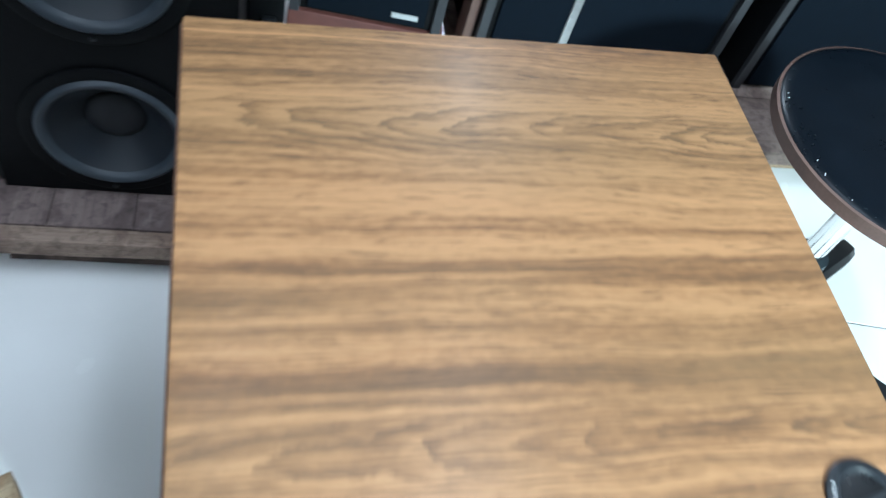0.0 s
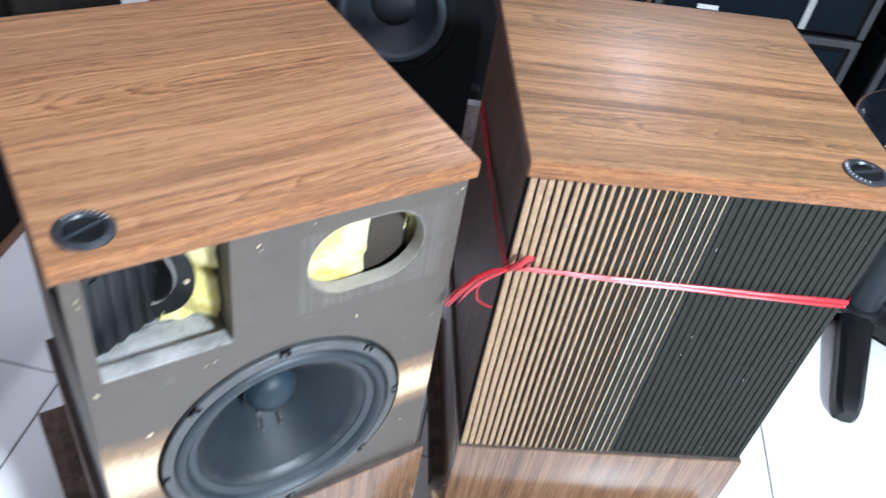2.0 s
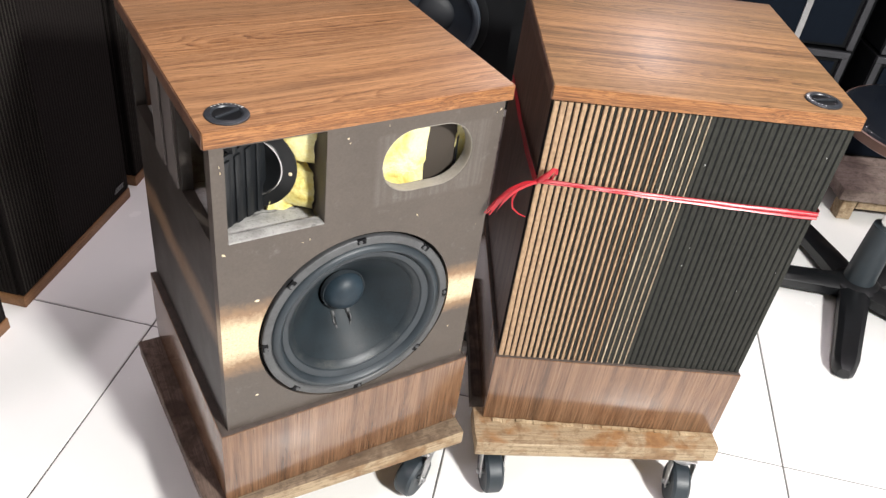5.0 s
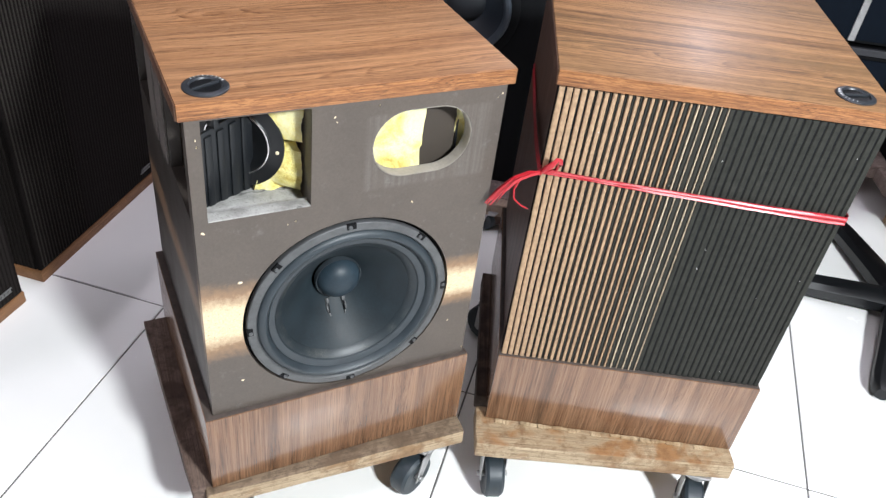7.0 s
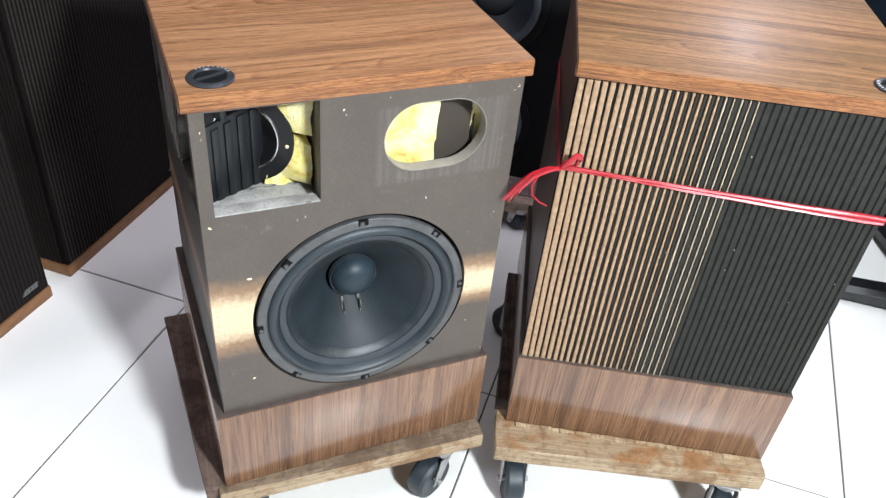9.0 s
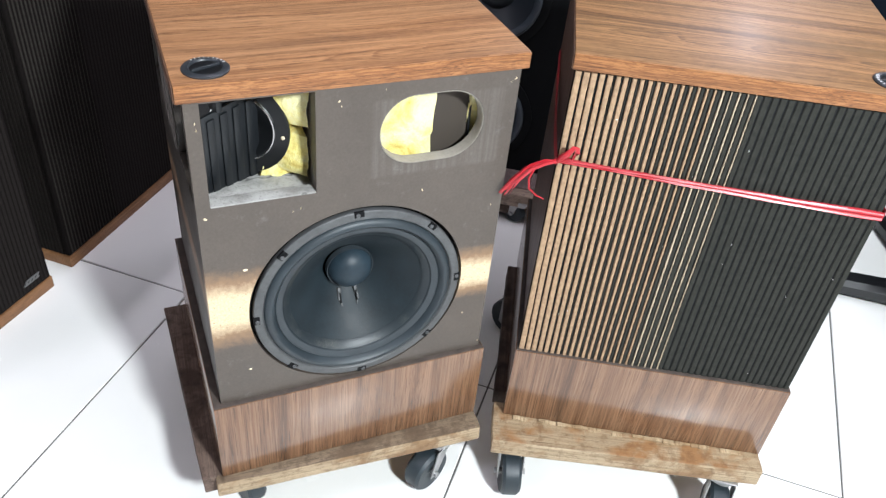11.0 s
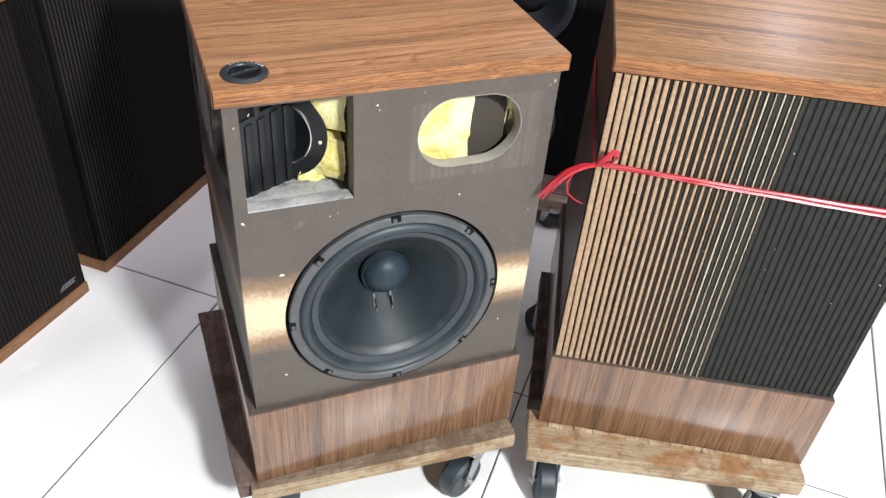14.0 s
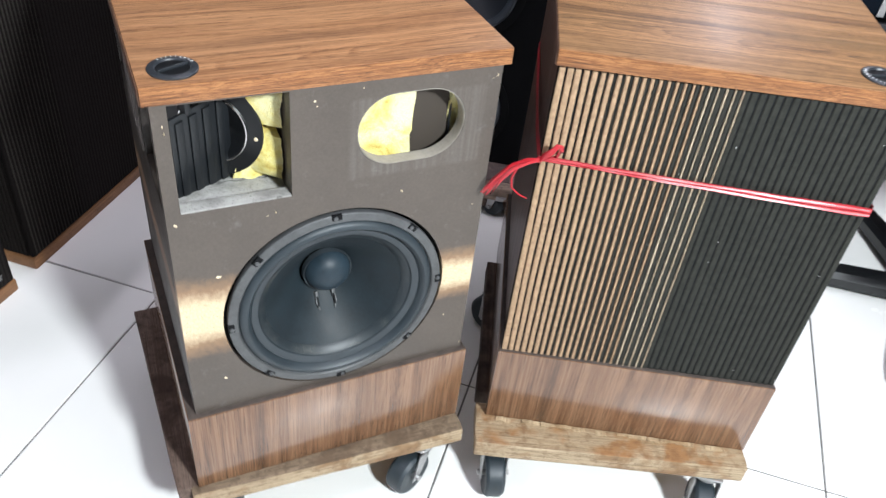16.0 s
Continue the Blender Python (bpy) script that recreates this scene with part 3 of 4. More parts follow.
rng = random.Random(3)
wisps = []
for k in range(40):
    p = Vector((rng.uniform(0.100, 0.122), 0.052 + rng.uniform(-0.006, 0.004), ZT - rng.uniform(0.004, 0.016)))
    q = p + Vector((rng.uniform(-0.010, 0.004), rng.uniform(-0.006, 0.004), rng.uniform(-0.012, 0.002)))
    wisps.append(sweep([p, p.lerp(q, 0.5) + Vector((0, -0.002, 0.001)), q], [0.0006, 0.0005, 0.0002], 4))
part("wool_wisps", join(*wisps), wool, spk_a, "loose strands of yellow glass wool")
# tweeter behind a fluted vane
at_t = pose(0.0722, 0.075, 0.497, 86, 0, -34)
tw = part("tweeter", moved(lathe([(0.0, -0.002), (0.008, -0.003), (0.011, -0.012), (0.028, -0.003), (0.035, 0.001), (0.038, 0.0), (0.054, 0.0), (0.054, -0.003), (0.038, -0.006), (0.026, -0.030), (0.0, -0.030)], 48), at_t), black_plastic, spk_a, "round black tweeter", True)
part("chrome_ring", moved(lathe([(0.0358, 0.0008), (0.0366, 0.0028), (0.0380, 0.0028), (0.0388, 0.0006)], 48, True), at_t), chrome, tw, "bright metal ring", True)
part("screw", moved(lathe([(0.0, 0.0018), (0.0017, 0.0014), (0.0022, 0.0)], 12), at_t @ pose(0.0465, -0.004, 0)), chip_wood, tw, "brass screw head")
at_v = pose(0.026, 0.040, 0.440, 0, 0, 25)


def raked(bm):
    """Lower the outer end of the vane's upper edge."""
    for v in bm.verts:
        if v.co.z > 0.05:
            v.co.z -= 0.012 * (1 - v.co.x / 0.069)
    return bm


vane = part("vane", moved(join(raked(box(0, 0.069, 0, 0.004, 0, 0.104, 0.0008)), box(0.016, 0.023, -0.005, 0.009, 0.0955, 0.119, 0.001)), at_v), dark_vane, spk_a, "fluted black plastic vane", True)
for k in range(4):
    part("flute", moved(raked(box(0.005 + k * 0.0160, 0.0142 + k * 0.0160, -0.0028, 0.0005, 0.001, 0.0985, 0.0014)), at_v), dark_vane, vane, smooth=True)
part("bracket", box(0.030, 0.11, 0.085, 0.092, 0.535, 0.547, 0.001), black_plastic, spk_a)

def dusty_glue():
    """Dark cone paint with pale dust and dried glue in patches."""
    m, nt, b = material("dusty_glue")
    vec = coords(nt)
    patch = ramp(nt, noise_tex(nt, vec, 26, 5, 0.65), (0.50, (0.0,) * 3), (0.68, (0.6,) * 3))
    grit = ramp(nt, noise_tex(nt, vec, 520, 3, 0.7), (0.42, (0.25,) * 3), (0.6, (1.0,) * 3))
    nt.links.new(mix(nt, mix(nt, 1.0, patch, grit, "MULTIPLY"), (0.0100, 0.0162, 0.0205), (0.105, 0.106, 0.095)), b.inputs["Base Color"])
    b.inputs["Roughness"].default_value = 0.45
    bump(nt, b, noise_tex(nt, vec, 400, 3), 0.4, 0.0006)
    return m


glue_dust = dusty_glue()

# woofer
part("woofer_recess", moved(lathe([(0.145, -0.012), (0.145, -0.014), (0.118, -0.014), (0.118, -0.012)], 64, True), pose(WX, 0.0035, WZ, 90, 0, 0)), cabinet_black, spk_a)
at_w = pose(WX, 0.0035, WZ, 90, 0, 0)
steps = 96
frame_bm = lathe([(0.1325, -0.006), (0.1325, 0.0005), (0.1315, 0.0015), (0.1225, 0.0022), (0.1205, 0.0005), (0.1195, -0.004)], steps)
woofer = part("woofer", moved(frame_bm, at_w), frame_grey, spk_a, "ten inch woofer with grey metal frame", True)
part("surround", moved(lathe([(0.1205, -0.002), (0.1188, 0.0018), (0.1152, 0.0046), (0.1112, 0.0046), (0.1080, 0.0020), (0.1064, -0.0026), (0.1055, -0.0040)], 72), at_w), rubber, woofer, "dark rubber surround", True)
part("surround_ring", moved(lathe([(0.1060, -0.0036), (0.1048, -0.0024), (0.0985, -0.0040), (0.0966, -0.0050), (0.0960, -0.0068)], 72), at_w), glue_grey, woofer, "grey glued ring", True)
part("cone", moved(lathe([(0.0962, -0.0062), (0.075, -0.0240), (0.055, -0.0430), (0.036, -0.0612), (0.030, -0.0670)], 72), at_w), cone_paper, woofer, "dark grey paper cone", True)
part("glue_ring", moved(lathe([(0.0950, -0.0066), (0.0932, -0.0079), (0.0862, -0.0140), (0.0856, -0.0154)], 96), at_w), glue_dust, woofer, "dusty glue ring on the cone edge", True)
part("dust_cap", moved(lathe([(0.0300, -0.0650), (0.0292, -0.0590), (0.0262, -0.0515), (0.0200, -0.0452), (0.0110, -0.0415), (0.0, -0.0403)], 48), at_w @ pose(0.0045, 0, 0.0010)), cap_grey, woofer, "domed grey dust cap", True)
part("cap_ring", moved(lathe([(0.0294, -0.0640), (0.0302, -0.0592), (0.0313, -0.0588), (0.0320, -0.0660)], 48), at_w @ pose(0.0045, 0, 0.0010)), glue_grey, woofer, "grey glue bead round the dust cap", True)
for sx in (-0.011, 0.011):
    part("lead_tab", moved(sweep([(sx, -0.0325, -0.0600), (sx, -0.0385, -0.0560), (sx * 1.1, -0.0450, -0.0500), (sx * 0.9, -0.0520, -0.0435)], [0.0032, 0.0028, 0.0024, 0.001], 6), at_w), frame_grey, woofer)
    part("lead_tip", moved(sweep([(sx, -0.0375, -0.0545), (sx, -0.0475, -0.0455)], [0.0016, 0.0012], 6), at_w), cabinet_black, woofer)
for a in range(8):
    m = at_w @ pose(0, 0, 0, 0, 0, 2 + 45 * a)
    part("notch", moved(box(0.1256, 0.1332, -0.0062, 0.0058, -0.001, 0.0025, 0.0005), m), cabinet_black, woofer)
    part("screw", moved(lathe([(0.0, 0.0052), (0.0022, 0.0050), (0.0030, 0.0030)], 8), m @ pose(0.1288, 0.0015, -0.0008)), frame_grey, woofer)
dial(spk_a, 0.035, 0.030, HT, 22, 20)
CHIPS = [(0.052, 0.354), (0.161, 0.555), (0.163, 0.549), (0.117, 0.429), (0.361, 0.560), (0.359, 0.556), (0.212, 0.563), (0.261, 0.428), (0.015, 0.433), (0.048, 0.192), (0.335, 0.212), (0.016, 0.548), (0.016, 0.541), (0.108, 0.426), (0.355, 0.390), (0.366, 0.150)]
for k, (cx, cz) in enumerate(CHIPS):
    s = (0.0026, 0.0018, 0.0014, 0.0022)[k % 4]
    bm = lathe([(0.0, 0.0010), (s * 0.6, 0.0008), (s, 0.0)], 7)
    part("paint_chip", moved(bm, pose(cx, 0.0048, cz, 90, 0, 40 * k) @ Matrix.Diagonal((1.2, 0.7, 1, 1))), chip_wood, spk_a)

# ---- covered loudspeaker ----
HBZ = 0.124
TURN_B = -29.4
at_b = pose(0.415, -0.022, HBZ, 0, 0, TURN_B)
spk_b = thing("loudspeaker", at_b, "teak-topped floor loudspeaker with striped cloth grille, on a dolly", "loudspeaker", "pair of floor loudspeakers")
WB = 0.389
top_and_base(spk_b, wood_top_b, WB, 0.0, 0.0100)
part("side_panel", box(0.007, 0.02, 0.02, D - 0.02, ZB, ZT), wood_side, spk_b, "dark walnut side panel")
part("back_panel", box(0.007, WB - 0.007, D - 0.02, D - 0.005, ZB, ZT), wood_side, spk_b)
grille = part("grille", box(0.004, WB - 0.003, 0.004, 0.0195, ZB + 0.0005, ZT - 0.0015, 0.001), grille_black, spk_b, "ribbed cloth grille fading from tan to olive black")
side_grille = part("side_grille", box(WB - 0.022, WB - 0.0055, 0.0205, D - 0.02, ZB + 0.0005, ZT - 0.0015), grille_black, spk_b)
RIBS, TAN = 43, 23
pitch = (WB - 0.006) / RIBS


def rib(x, w, y=0.0045, proud=0.0032):
    bm = bmesh.new()
    n = 300
    rows = []
    z0, z1 = ZB + 0.001, ZT - 0.002
    for k in range(n + 1):
        z = z0 + (z1 - z0) * k / n
        dx = noise.noise((x * 90, z * 9, 1.0)) * 0.0006 + noise.noise((x * 200, z * 700, 8.0)) * 0.0002
        ww = w * (1 + 0.08 * noise.noise((x * 70, z * 25, 5.0))) + 0.0010 * noise.noise((x * 300, z * 950, 2.0))
        rows.append([bm.verts.new((x + dx + sx * ww / 2, y - sy, z)) for sx, sy in ((-1, 0), (-0.94, proud * 0.8), (-0.6, proud), (0.6, proud), (0.94, proud * 0.8), (1, 0))])
    for a, b in zip(rows, rows[1:]):
        for k in range(5):
            bm.faces.new((a[k], a[k + 1], b[k + 1], b[k]))
    bm.faces.new(rows[0][::-1])
    bm.faces.new(rows[-1])
    return bm


for k in range(RIBS):
    x = 0.004 + pitch * (k + 0.5)
    if k < TAN:
        w = pitch * (0.80 - 0.64 * (k / (TAN - 1)) ** 0.85) * (0.62 if k == TAN - 4 else 1.0)
        start = x - pitch * 0.46
        part("tan_rib", rib(start + w / 2, w), grille_cream if k > TAN - 6 else grille_tan, grille)
        if k > 3:
            wd = pitch - w - pitch * 0.26
            part("dark_rib", rib(start + w + pitch * 0.10 + wd / 2, wd, proud=0.0022), grille_olive, grille)
    else:
        part("dark_rib", rib(x, pitch * 0.75, proud=0.0017), grille_olive, grille)
for k in range(42):
    y = 0.024 + k * 0.0079
    bm = box(WB - 0.006, WB - 0.0025, y, y + 0.0056, ZB + 0.001, ZT - 0.002)
    part("dark_rib", bm, grille_olive, side_grille)
rng = random.Random(12)
for k in range(16):
    lx, lz, ln = rng.uniform(0.03, WB - 0.02), rng.uniform(ZB + 0.01, ZT - 0.02), rng.choice((0.0008, 0.0013, 0.0024))
    fluff = sweep([(0, 0, 0), (ln * 0.5, -0.0008, ln * 0.2), (ln, 0, ln * rng.uniform(-0.6, 0.6))], [0.00025, 0.00035, 0.0002], 5)
    part("lint", moved(fluff, pose(lx, 0.0005, lz, 0, 90 * rng.random(), 0)), white_paint, grille, "pale lint fleck" if k == 0 else "")
dial(spk_b, WB - 0.0405, 0.035, HT, 12, 150)

# red plastic string tied round it
string = thing("string", at_b, "red plastic raffia string tied round the loudspeaker with a bow", "string")
zs = 0.4585
band = [(0.004, -0.0012, zs), (0.06, -0.0015, zs - 0.002), (0.16, -0.0015, zs - 0.007), (0.27, -0.0015, zs - 0.011), (WB - 0.002, -0.0015, zs - 0.014), (WB + 0.001, 0.004, zs - 0.014), (WB + 0.001, 0.08, zs - 0.014), (WB + 0.001, 0.2, zs - 0.018), (WB + 0.001, D, zs - 0.022)]


def ribbon(points, width, thick=0.0009, up=Vector((0, 0, 1)), ripple=0.0, flare=0.0):
    bm = bmesh.new()
    pts = [Vector(p) for p in points]
    fine = []
    for a, b in zip(pts, pts[1:]):
        n = max(1, int((b - a).length / 0.006))
        fine += [a.lerp(b, k / n) for k in range(n)]
    fine.append(pts[-1])
    rings = []
    for i, p in enumerate(fine):
        way = (fine[min(i + 1, len(fine) - 1)] - fine[max(i - 1, 0)]).normalized()
        u = (up - way * up.dot(way)).normalized()
        s = way.cross(u)
        w = width * (1 + 0.2 * noise.noise(p * 22)) * (1 + flare * (min(p.x, WB) / WB) ** 2)
        ring = []
        for j in range(12):
            q = j / 11 - 0.5
            ring.append(bm.verts.new(p + u * (w * q) + s * (thick * math.cos(q * 11 + 3 * noise.noise(p * 7)) + ripple * noise.noise(p * 60 + Vector((j, 0, 0))))))
        rings.append(ring)
    for a, b in zip(rings, rings[1:]):
        for j in range(11):
            bm.faces.new((a[j], a[j + 1], b[j + 1], b[j]))
    got = bmesh.ops.extrude_face_region(bm, geom=bm.faces[:])
    for v in [g for g in got["geom"] if isinstance(g, bmesh.types.BMVert)]:
        v.co.y -= 0.0006
    return bm


part("front_band", ribbon(band, 0.0072, flare=0.75), red_string, string, smooth=True)
part("side_band", ribbon([(0.004, -0.0012, zs), (0.0020, 0.004, zs - 0.003), (0.0012, 0.10, zs - 0.014), (0.0020, 0.2, zs - 0.020), (0.0054, D - 0.02, zs - 0.030)], 0.0135), red_string, string, smooth=True)
part("knot", moved(lathe([(0.0, -0.005), (0.0026, -0.004), (0.0036, -0.001), (0.0032, 0.002), (0.0022, 0.0045), (0.0, 0.005)], 10), pose(0.003, -0.0045, zs, 0, 70, 15)), red_string, string, smooth=True)
loop = [(0.003, -0.006, zs), (0.007, -0.010, zs + 0.008), (0.013, -0.012, zs + 0.0150), (0.0195, -0.012, zs + 0.0240), (0.0245, -0.010, zs + 0.0225), (0.0255, -0.008, zs + 0.0155), (0.0205, -0.007, zs + 0.0065), (0.012, -0.006, zs + 0.0020), (0.004, -0.005, zs)]
part("bow_loop", sweep(loop, [0.0020, 0.0036, 0.0040, 0.0030, 0.0020, 0.0020, 0.0026, 0.0026, 0.0020], 8, 0.35), red_string, string, smooth=True)
part("bow_loop", sweep([(a * 0.9, b - 0.0015, zs + (c - zs) * 1.10) for a, b, c in loop], 0.0016, 6, 0.4), red_string, string, smooth=True)
for dz, dy, ln in ((0.0, 0.0, 1.0), (-0.004, 0.004, 0.92), (0.003, -0.004, 0.84), (-0.003, 0.006, 1.04), (0.005, 0.002, 0.90)):
    end = [(0.004, -0.006, zs), (-0.012 * ln, -0.012 + dy, zs - 0.001 + dz * 0.4), (-0.030 * ln, -0.016 + dy, zs - 0.010 + dz * 0.8), (-0.044 * ln, -0.018 + dy, zs - 0.026 + dz), (-0.056 * ln, -0.018 + dy, zs - 0.048 + dz)]
    part("loose_end", sweep(end, [0.0020, 0.0025, 0.0024, 0.0018, 0.0009], 6, 0.3), red_string, string, smooth=True)
curl = [(-0.020, -0.014, zs - 0.006), (-0.026, -0.016, zs - 0.022), (-0.024, -0.016, zs - 0.036), (-0.014, -0.014, zs - 0.046), (-0.004, -0.012, zs - 0.051)]
part("loose_end", sweep(curl, [0.0014, 0.0013, 0.0012, 0.001, 0.0007], 5), red_string, string, smooth=True)


# ---- dollies ----
def caster(parent, x, y, top, turn, trail=0.012, most=0.0385):
    m = pose(x, y, 0, 0, 0, turn)
    r = min(most, (top - 0.010) / 2)
    fork = join(box(-0.020, 0.020, -0.022, 0.022, top - 0.0035, top, 0.001), moved(lathe([(0.0, top - 0.003), (0.021, top - 0.003), (0.0205, top - 0.012), (0.0, top - 0.012)], 20), pose(0, 0, 0)))
    for s in (-1, 1):
        leg = box(s * 0.0188 - 0.001, s * 0.0188 + 0.001, -0.006, 0.020, r - 0.006, top - 0.010, 0.0006)
        for v in leg.verts:
            k = (v.co.z - r) / (top - r)
            v.co.y = v.co.y * (0.55 + 0.45 * k) + trail * 0.9 * (1 - k)
        fork = join(fork, leg)
    c = part("caster", moved(fork, m), steel, parent, "zinc caster with black wheel", True)
    prof = [(0.0, -0.011), (0.010, -0.0125), (r * 0.62, -0.0145), (r * 0.9, -0.0145), (r, -0.010), (r, 0.010), (r * 0.9, 0.0145), (r * 0.62, 0.0145), (0.010, 0.0125), (0.0, 0.011)]
    part("wheel", moved(lathe(prof, 32), m @ pose(0, trail, r, 0, 90, 0)), rubber, c, "black rubber wheel", True)
    part("bolt", moved(lathe([(0.0, -0.024), (0.0045, -0.024), (0.0045, 0.024), (0.0, 0.024)], 8), m @ pose(0, trail, r, 0, 90, 0)), steel, c)
    return c


def worn(bm, amp=0.0012):
    bmesh.ops.subdivide_edges(bm, edges=bm.edges[:], cuts=5, use_grid_fill=True)
    for v in bm.verts:
        v.co += noise.noise_vector(v.co * 40) * amp
    return bm


def top_faces(ob, mat):
    """Give the upward faces of a board a second, dirtier material."""
    ob.data.materials.append(mat)
    for face in ob.data.polygons:
        if face.normal.z > 0.8:
            face.material_index = 1


def dolly(name, m, w, d, z0, z1, label, front, casters, x0, dirt):
    t = thing(name, m, label, "dolly", "wooden dollies")
    top_faces(part("front_board", worn(box(x0, w, 0, 0.075, z0, z1, 0.0025)), front, t, "pale raw pine board with a stained top face", True), dirt)
    part("middle_board", worn(box(0.050, w - 0.006, 0.077, d - 0.077, z0 + 0.003, z1 - 0.001, 0.002)), pine, t, smooth=True)
    part("back_board", worn(box(0.050, w, d - 0.075, d, z0, z1, 0.0025)), front, t, smooth=True)
    for x, y, turn, trail in casters:
        caster(t, x, y, z0, turn, trail, 0.036)
    return t


at_dolly_a = pose(-0.026, -0.0125, 0, 0, 0, -3.2)
dolly_a = dolly("dolly", at_dolly_a, 0.400, 0.395, 0.091, 0.1185, "worn pine dolly on four casters under the open loudspeaker", pine, [(0.344, 0.024, 120, 0.026), (0.06, 0.05, 20, 0.012), (0.06, 0.36, 70, 0.012), (0.35, 0.36, 10, 0.012)], 0.012, pine_grimy)
skew = at_dolly_a.inverted() @ pose(-0.026, -0.022, 0, 0, 0, 1.2)
part("side_board", moved(worn(box(-0.004, 0.038, 0.022, 0.384, 0.088, 0.1188, 0.002)), skew), pine_brown, dolly_a, "dark stained side batten")
at_dolly_b = at_b @ pose(-0.012, -0.0555, -HBZ, 0, 0, 2.7)
dolly_b = dolly("dolly", at_dolly_b, 0.403, 0.400, 0.093, 0.1235, "worn pine dolly on four casters under the grilled loudspeaker", pine, [(0.035, 0.035, 186, 0.021), (0.358, 0.020, 172, 0.021), (0.04, 0.36, 50, 0.012), (0.36, 0.36, 0, 0.012)], 0.0, pine_wet)
rng = random.Random(4)
x = 0.030
while x < 0.37:
    w = rng.choice((0.007, 0.011, 0.016, 0.028, 0.012))
    inner = 0.0515 - 0.047 * x
    part("splinter", worn(box(x, x + w, inner - 0.009 + rng.uniform(0, 0.005), inner, 0.1228, 0.1246 + rng.uniform(0, 0.0022), 0.0005), 0.0007), splinter, dolly_b, "splintered pale pine" if x == 0.030 else "")
    x += w + rng.choice((0.0003, 0.0005, 0.016))
skew = at_dolly_b.inverted() @ at_b @ pose(-0.012, -0.043, -HBZ)
part("side_board", moved(worn(box(-0.004, 0.034, 0.086, 0.400, 0.092, 0.1225, 0.002)), skew), pine_dark, dolly_b, "dark stained side batten")

# ---- row of black loudspeakers ----
ROW = 49.5


def row_speaker(m):
    t = thing("tall_loudspeaker", m, "black ribbed-grille floor loudspeaker with a brown wooden foot strip", "loudspeaker", "row of black loudspeakers")
    w, d, h = 0.412, 0.34, 0.60
    part("body", box(0.006, w - 0.006, 0.012, d, 0.026, h - 0.02, 0.002), cabinet_black, t)
    part("foot_strip", box(0, w, 0, d, 0.0, 0.026, 0.003), wood_edge, t, "orange-brown wooden foot", True)
    part("top_panel", box(-0.003, w + 0.003, -0.003, d, h - 0.02, h, 0.003), wood_edge, t, "orange-brown wooden top", True)
    g = part("grille", box(0.003, w - 0.003, 0.001, 0.0115, 0.027, h - 0.021, 0.003), grille_deep, t)
    for k in range(46):
        x = 0.010 + k * 0.0086
        pale = k < 17
        part("rib", box(x, x + (0.0030 - 0.00008 * k if pale else 0.0052), -0.0006 if pale else 0.0007, 0.0012, 0.030, h - 0.024), grille_line if pale else grille_dark, g)
    sg = part("side_grille", box(0.0035, 0.0055, 0.013, d - 0.006, 0.027, h - 0.021), grille_deep, t)
    for k in range(37):
        y = 0.016 + k * 0.0086
        part("rib", box(0.0008, 0.0036, y, y + 0.0048, 0.030, h - 0.024), grille_dark, sg)
    slant = join(box(0.0, 0.036, 0, 0.0025, 0.0, 0.0022, 0.0005), box(0.004, 0.034, 0, 0.0025, 0.0075, 0.0097, 0.0005), *[box(0.002 + q * 0.0085, 0.0068 + q * 0.0085, 0.0002, 0.0025, 0.0018, 0.0079) for q in range(4)])
    for v in slant.verts:
        v.co.x += v.co.z * 0.5
    part("badge", moved(slant, pose(w - 0.064, -0.002, 0.046)), badge_dull, t, "small silver badge")
    return t


badge_dull = plain("dull_silver_badge", (0.15, 0.15, 0.145), 0.4, 0.4, vary=0.1, relief=0)
grille_deep = plain("deep_black_grille_cloth", (0.0088, 0.0073, 0.0068), 0.95, vary=0.3, scale=140, relief=0.6, spec=0.05)
grille_dark = plain("charcoal_grille_cloth", (0.0142, 0.0116, 0.0105), 0.95, vary=0.3, scale=160, relief=0.5, spec=0.1)
grille_line = plain("brown_black_grille_cloth", (0.0285, 0.0245, 0.0215), 0.95, vary=0.3, scale=160, relief=0.5, spec=0.1)
row_speaker(pose(-0.191, 0.660, 0, 0, 0, ROW))
back = Vector((math.cos(radians(ROW)), math.sin(radians(ROW)), 0))
p = Vector((-0.2395, 0.629, 0)) - back * 0.412
row_speaker(pose(p.x, p.y, 0, 0, 0, ROW - 3))
p = Vector((-0.191, 0.660, 0)) + back * 0.445
row_speaker(pose(p.x, p.y + 0.012, 0, 0, 0, ROW + 2))

# ---- tower with two woofers ----
TD = -33.0
tower_rim = plain("blue_grey_rubber", (0.034, 0.043, 0.055), 0.50, vary=0.2)
tower_cap = plain("black_dust_cap", (0.0085, 0.0100, 0.0135), 0.6, vary=0.25)
tower_cone = plain("blue_black_cone", (0.0082, 0.0125, 0.0190), 0.55, vary=0.25)
tower = thing("tower_loudspeaker", pose(0.511, 0.808, 0.085, 0, 0, TD), "black tower loudspeaker with two grey-rimmed woofers on a plank dolly", "loudspeaker")
part("cabinet", box(0.048, 0.369, 0.0625, 0.40, 0, 1.02, 0.004), cabinet_black, tower)
part("front_panel", moved(plate(rect(0.048, 0.369, 0, 1.02), [circle(0.204, 0.128, 0.0975), circle(0.204, 0.399, 0.0975)], 0.060), pose(0, 0.002, 0)), cabinet_black, tower)
part("side_box", box(0.3695, 0.431, 0.335, 0.40, 0.045, 0.90, 0.004), cabinet_black, tower, "black box fixed to the cabinet side")
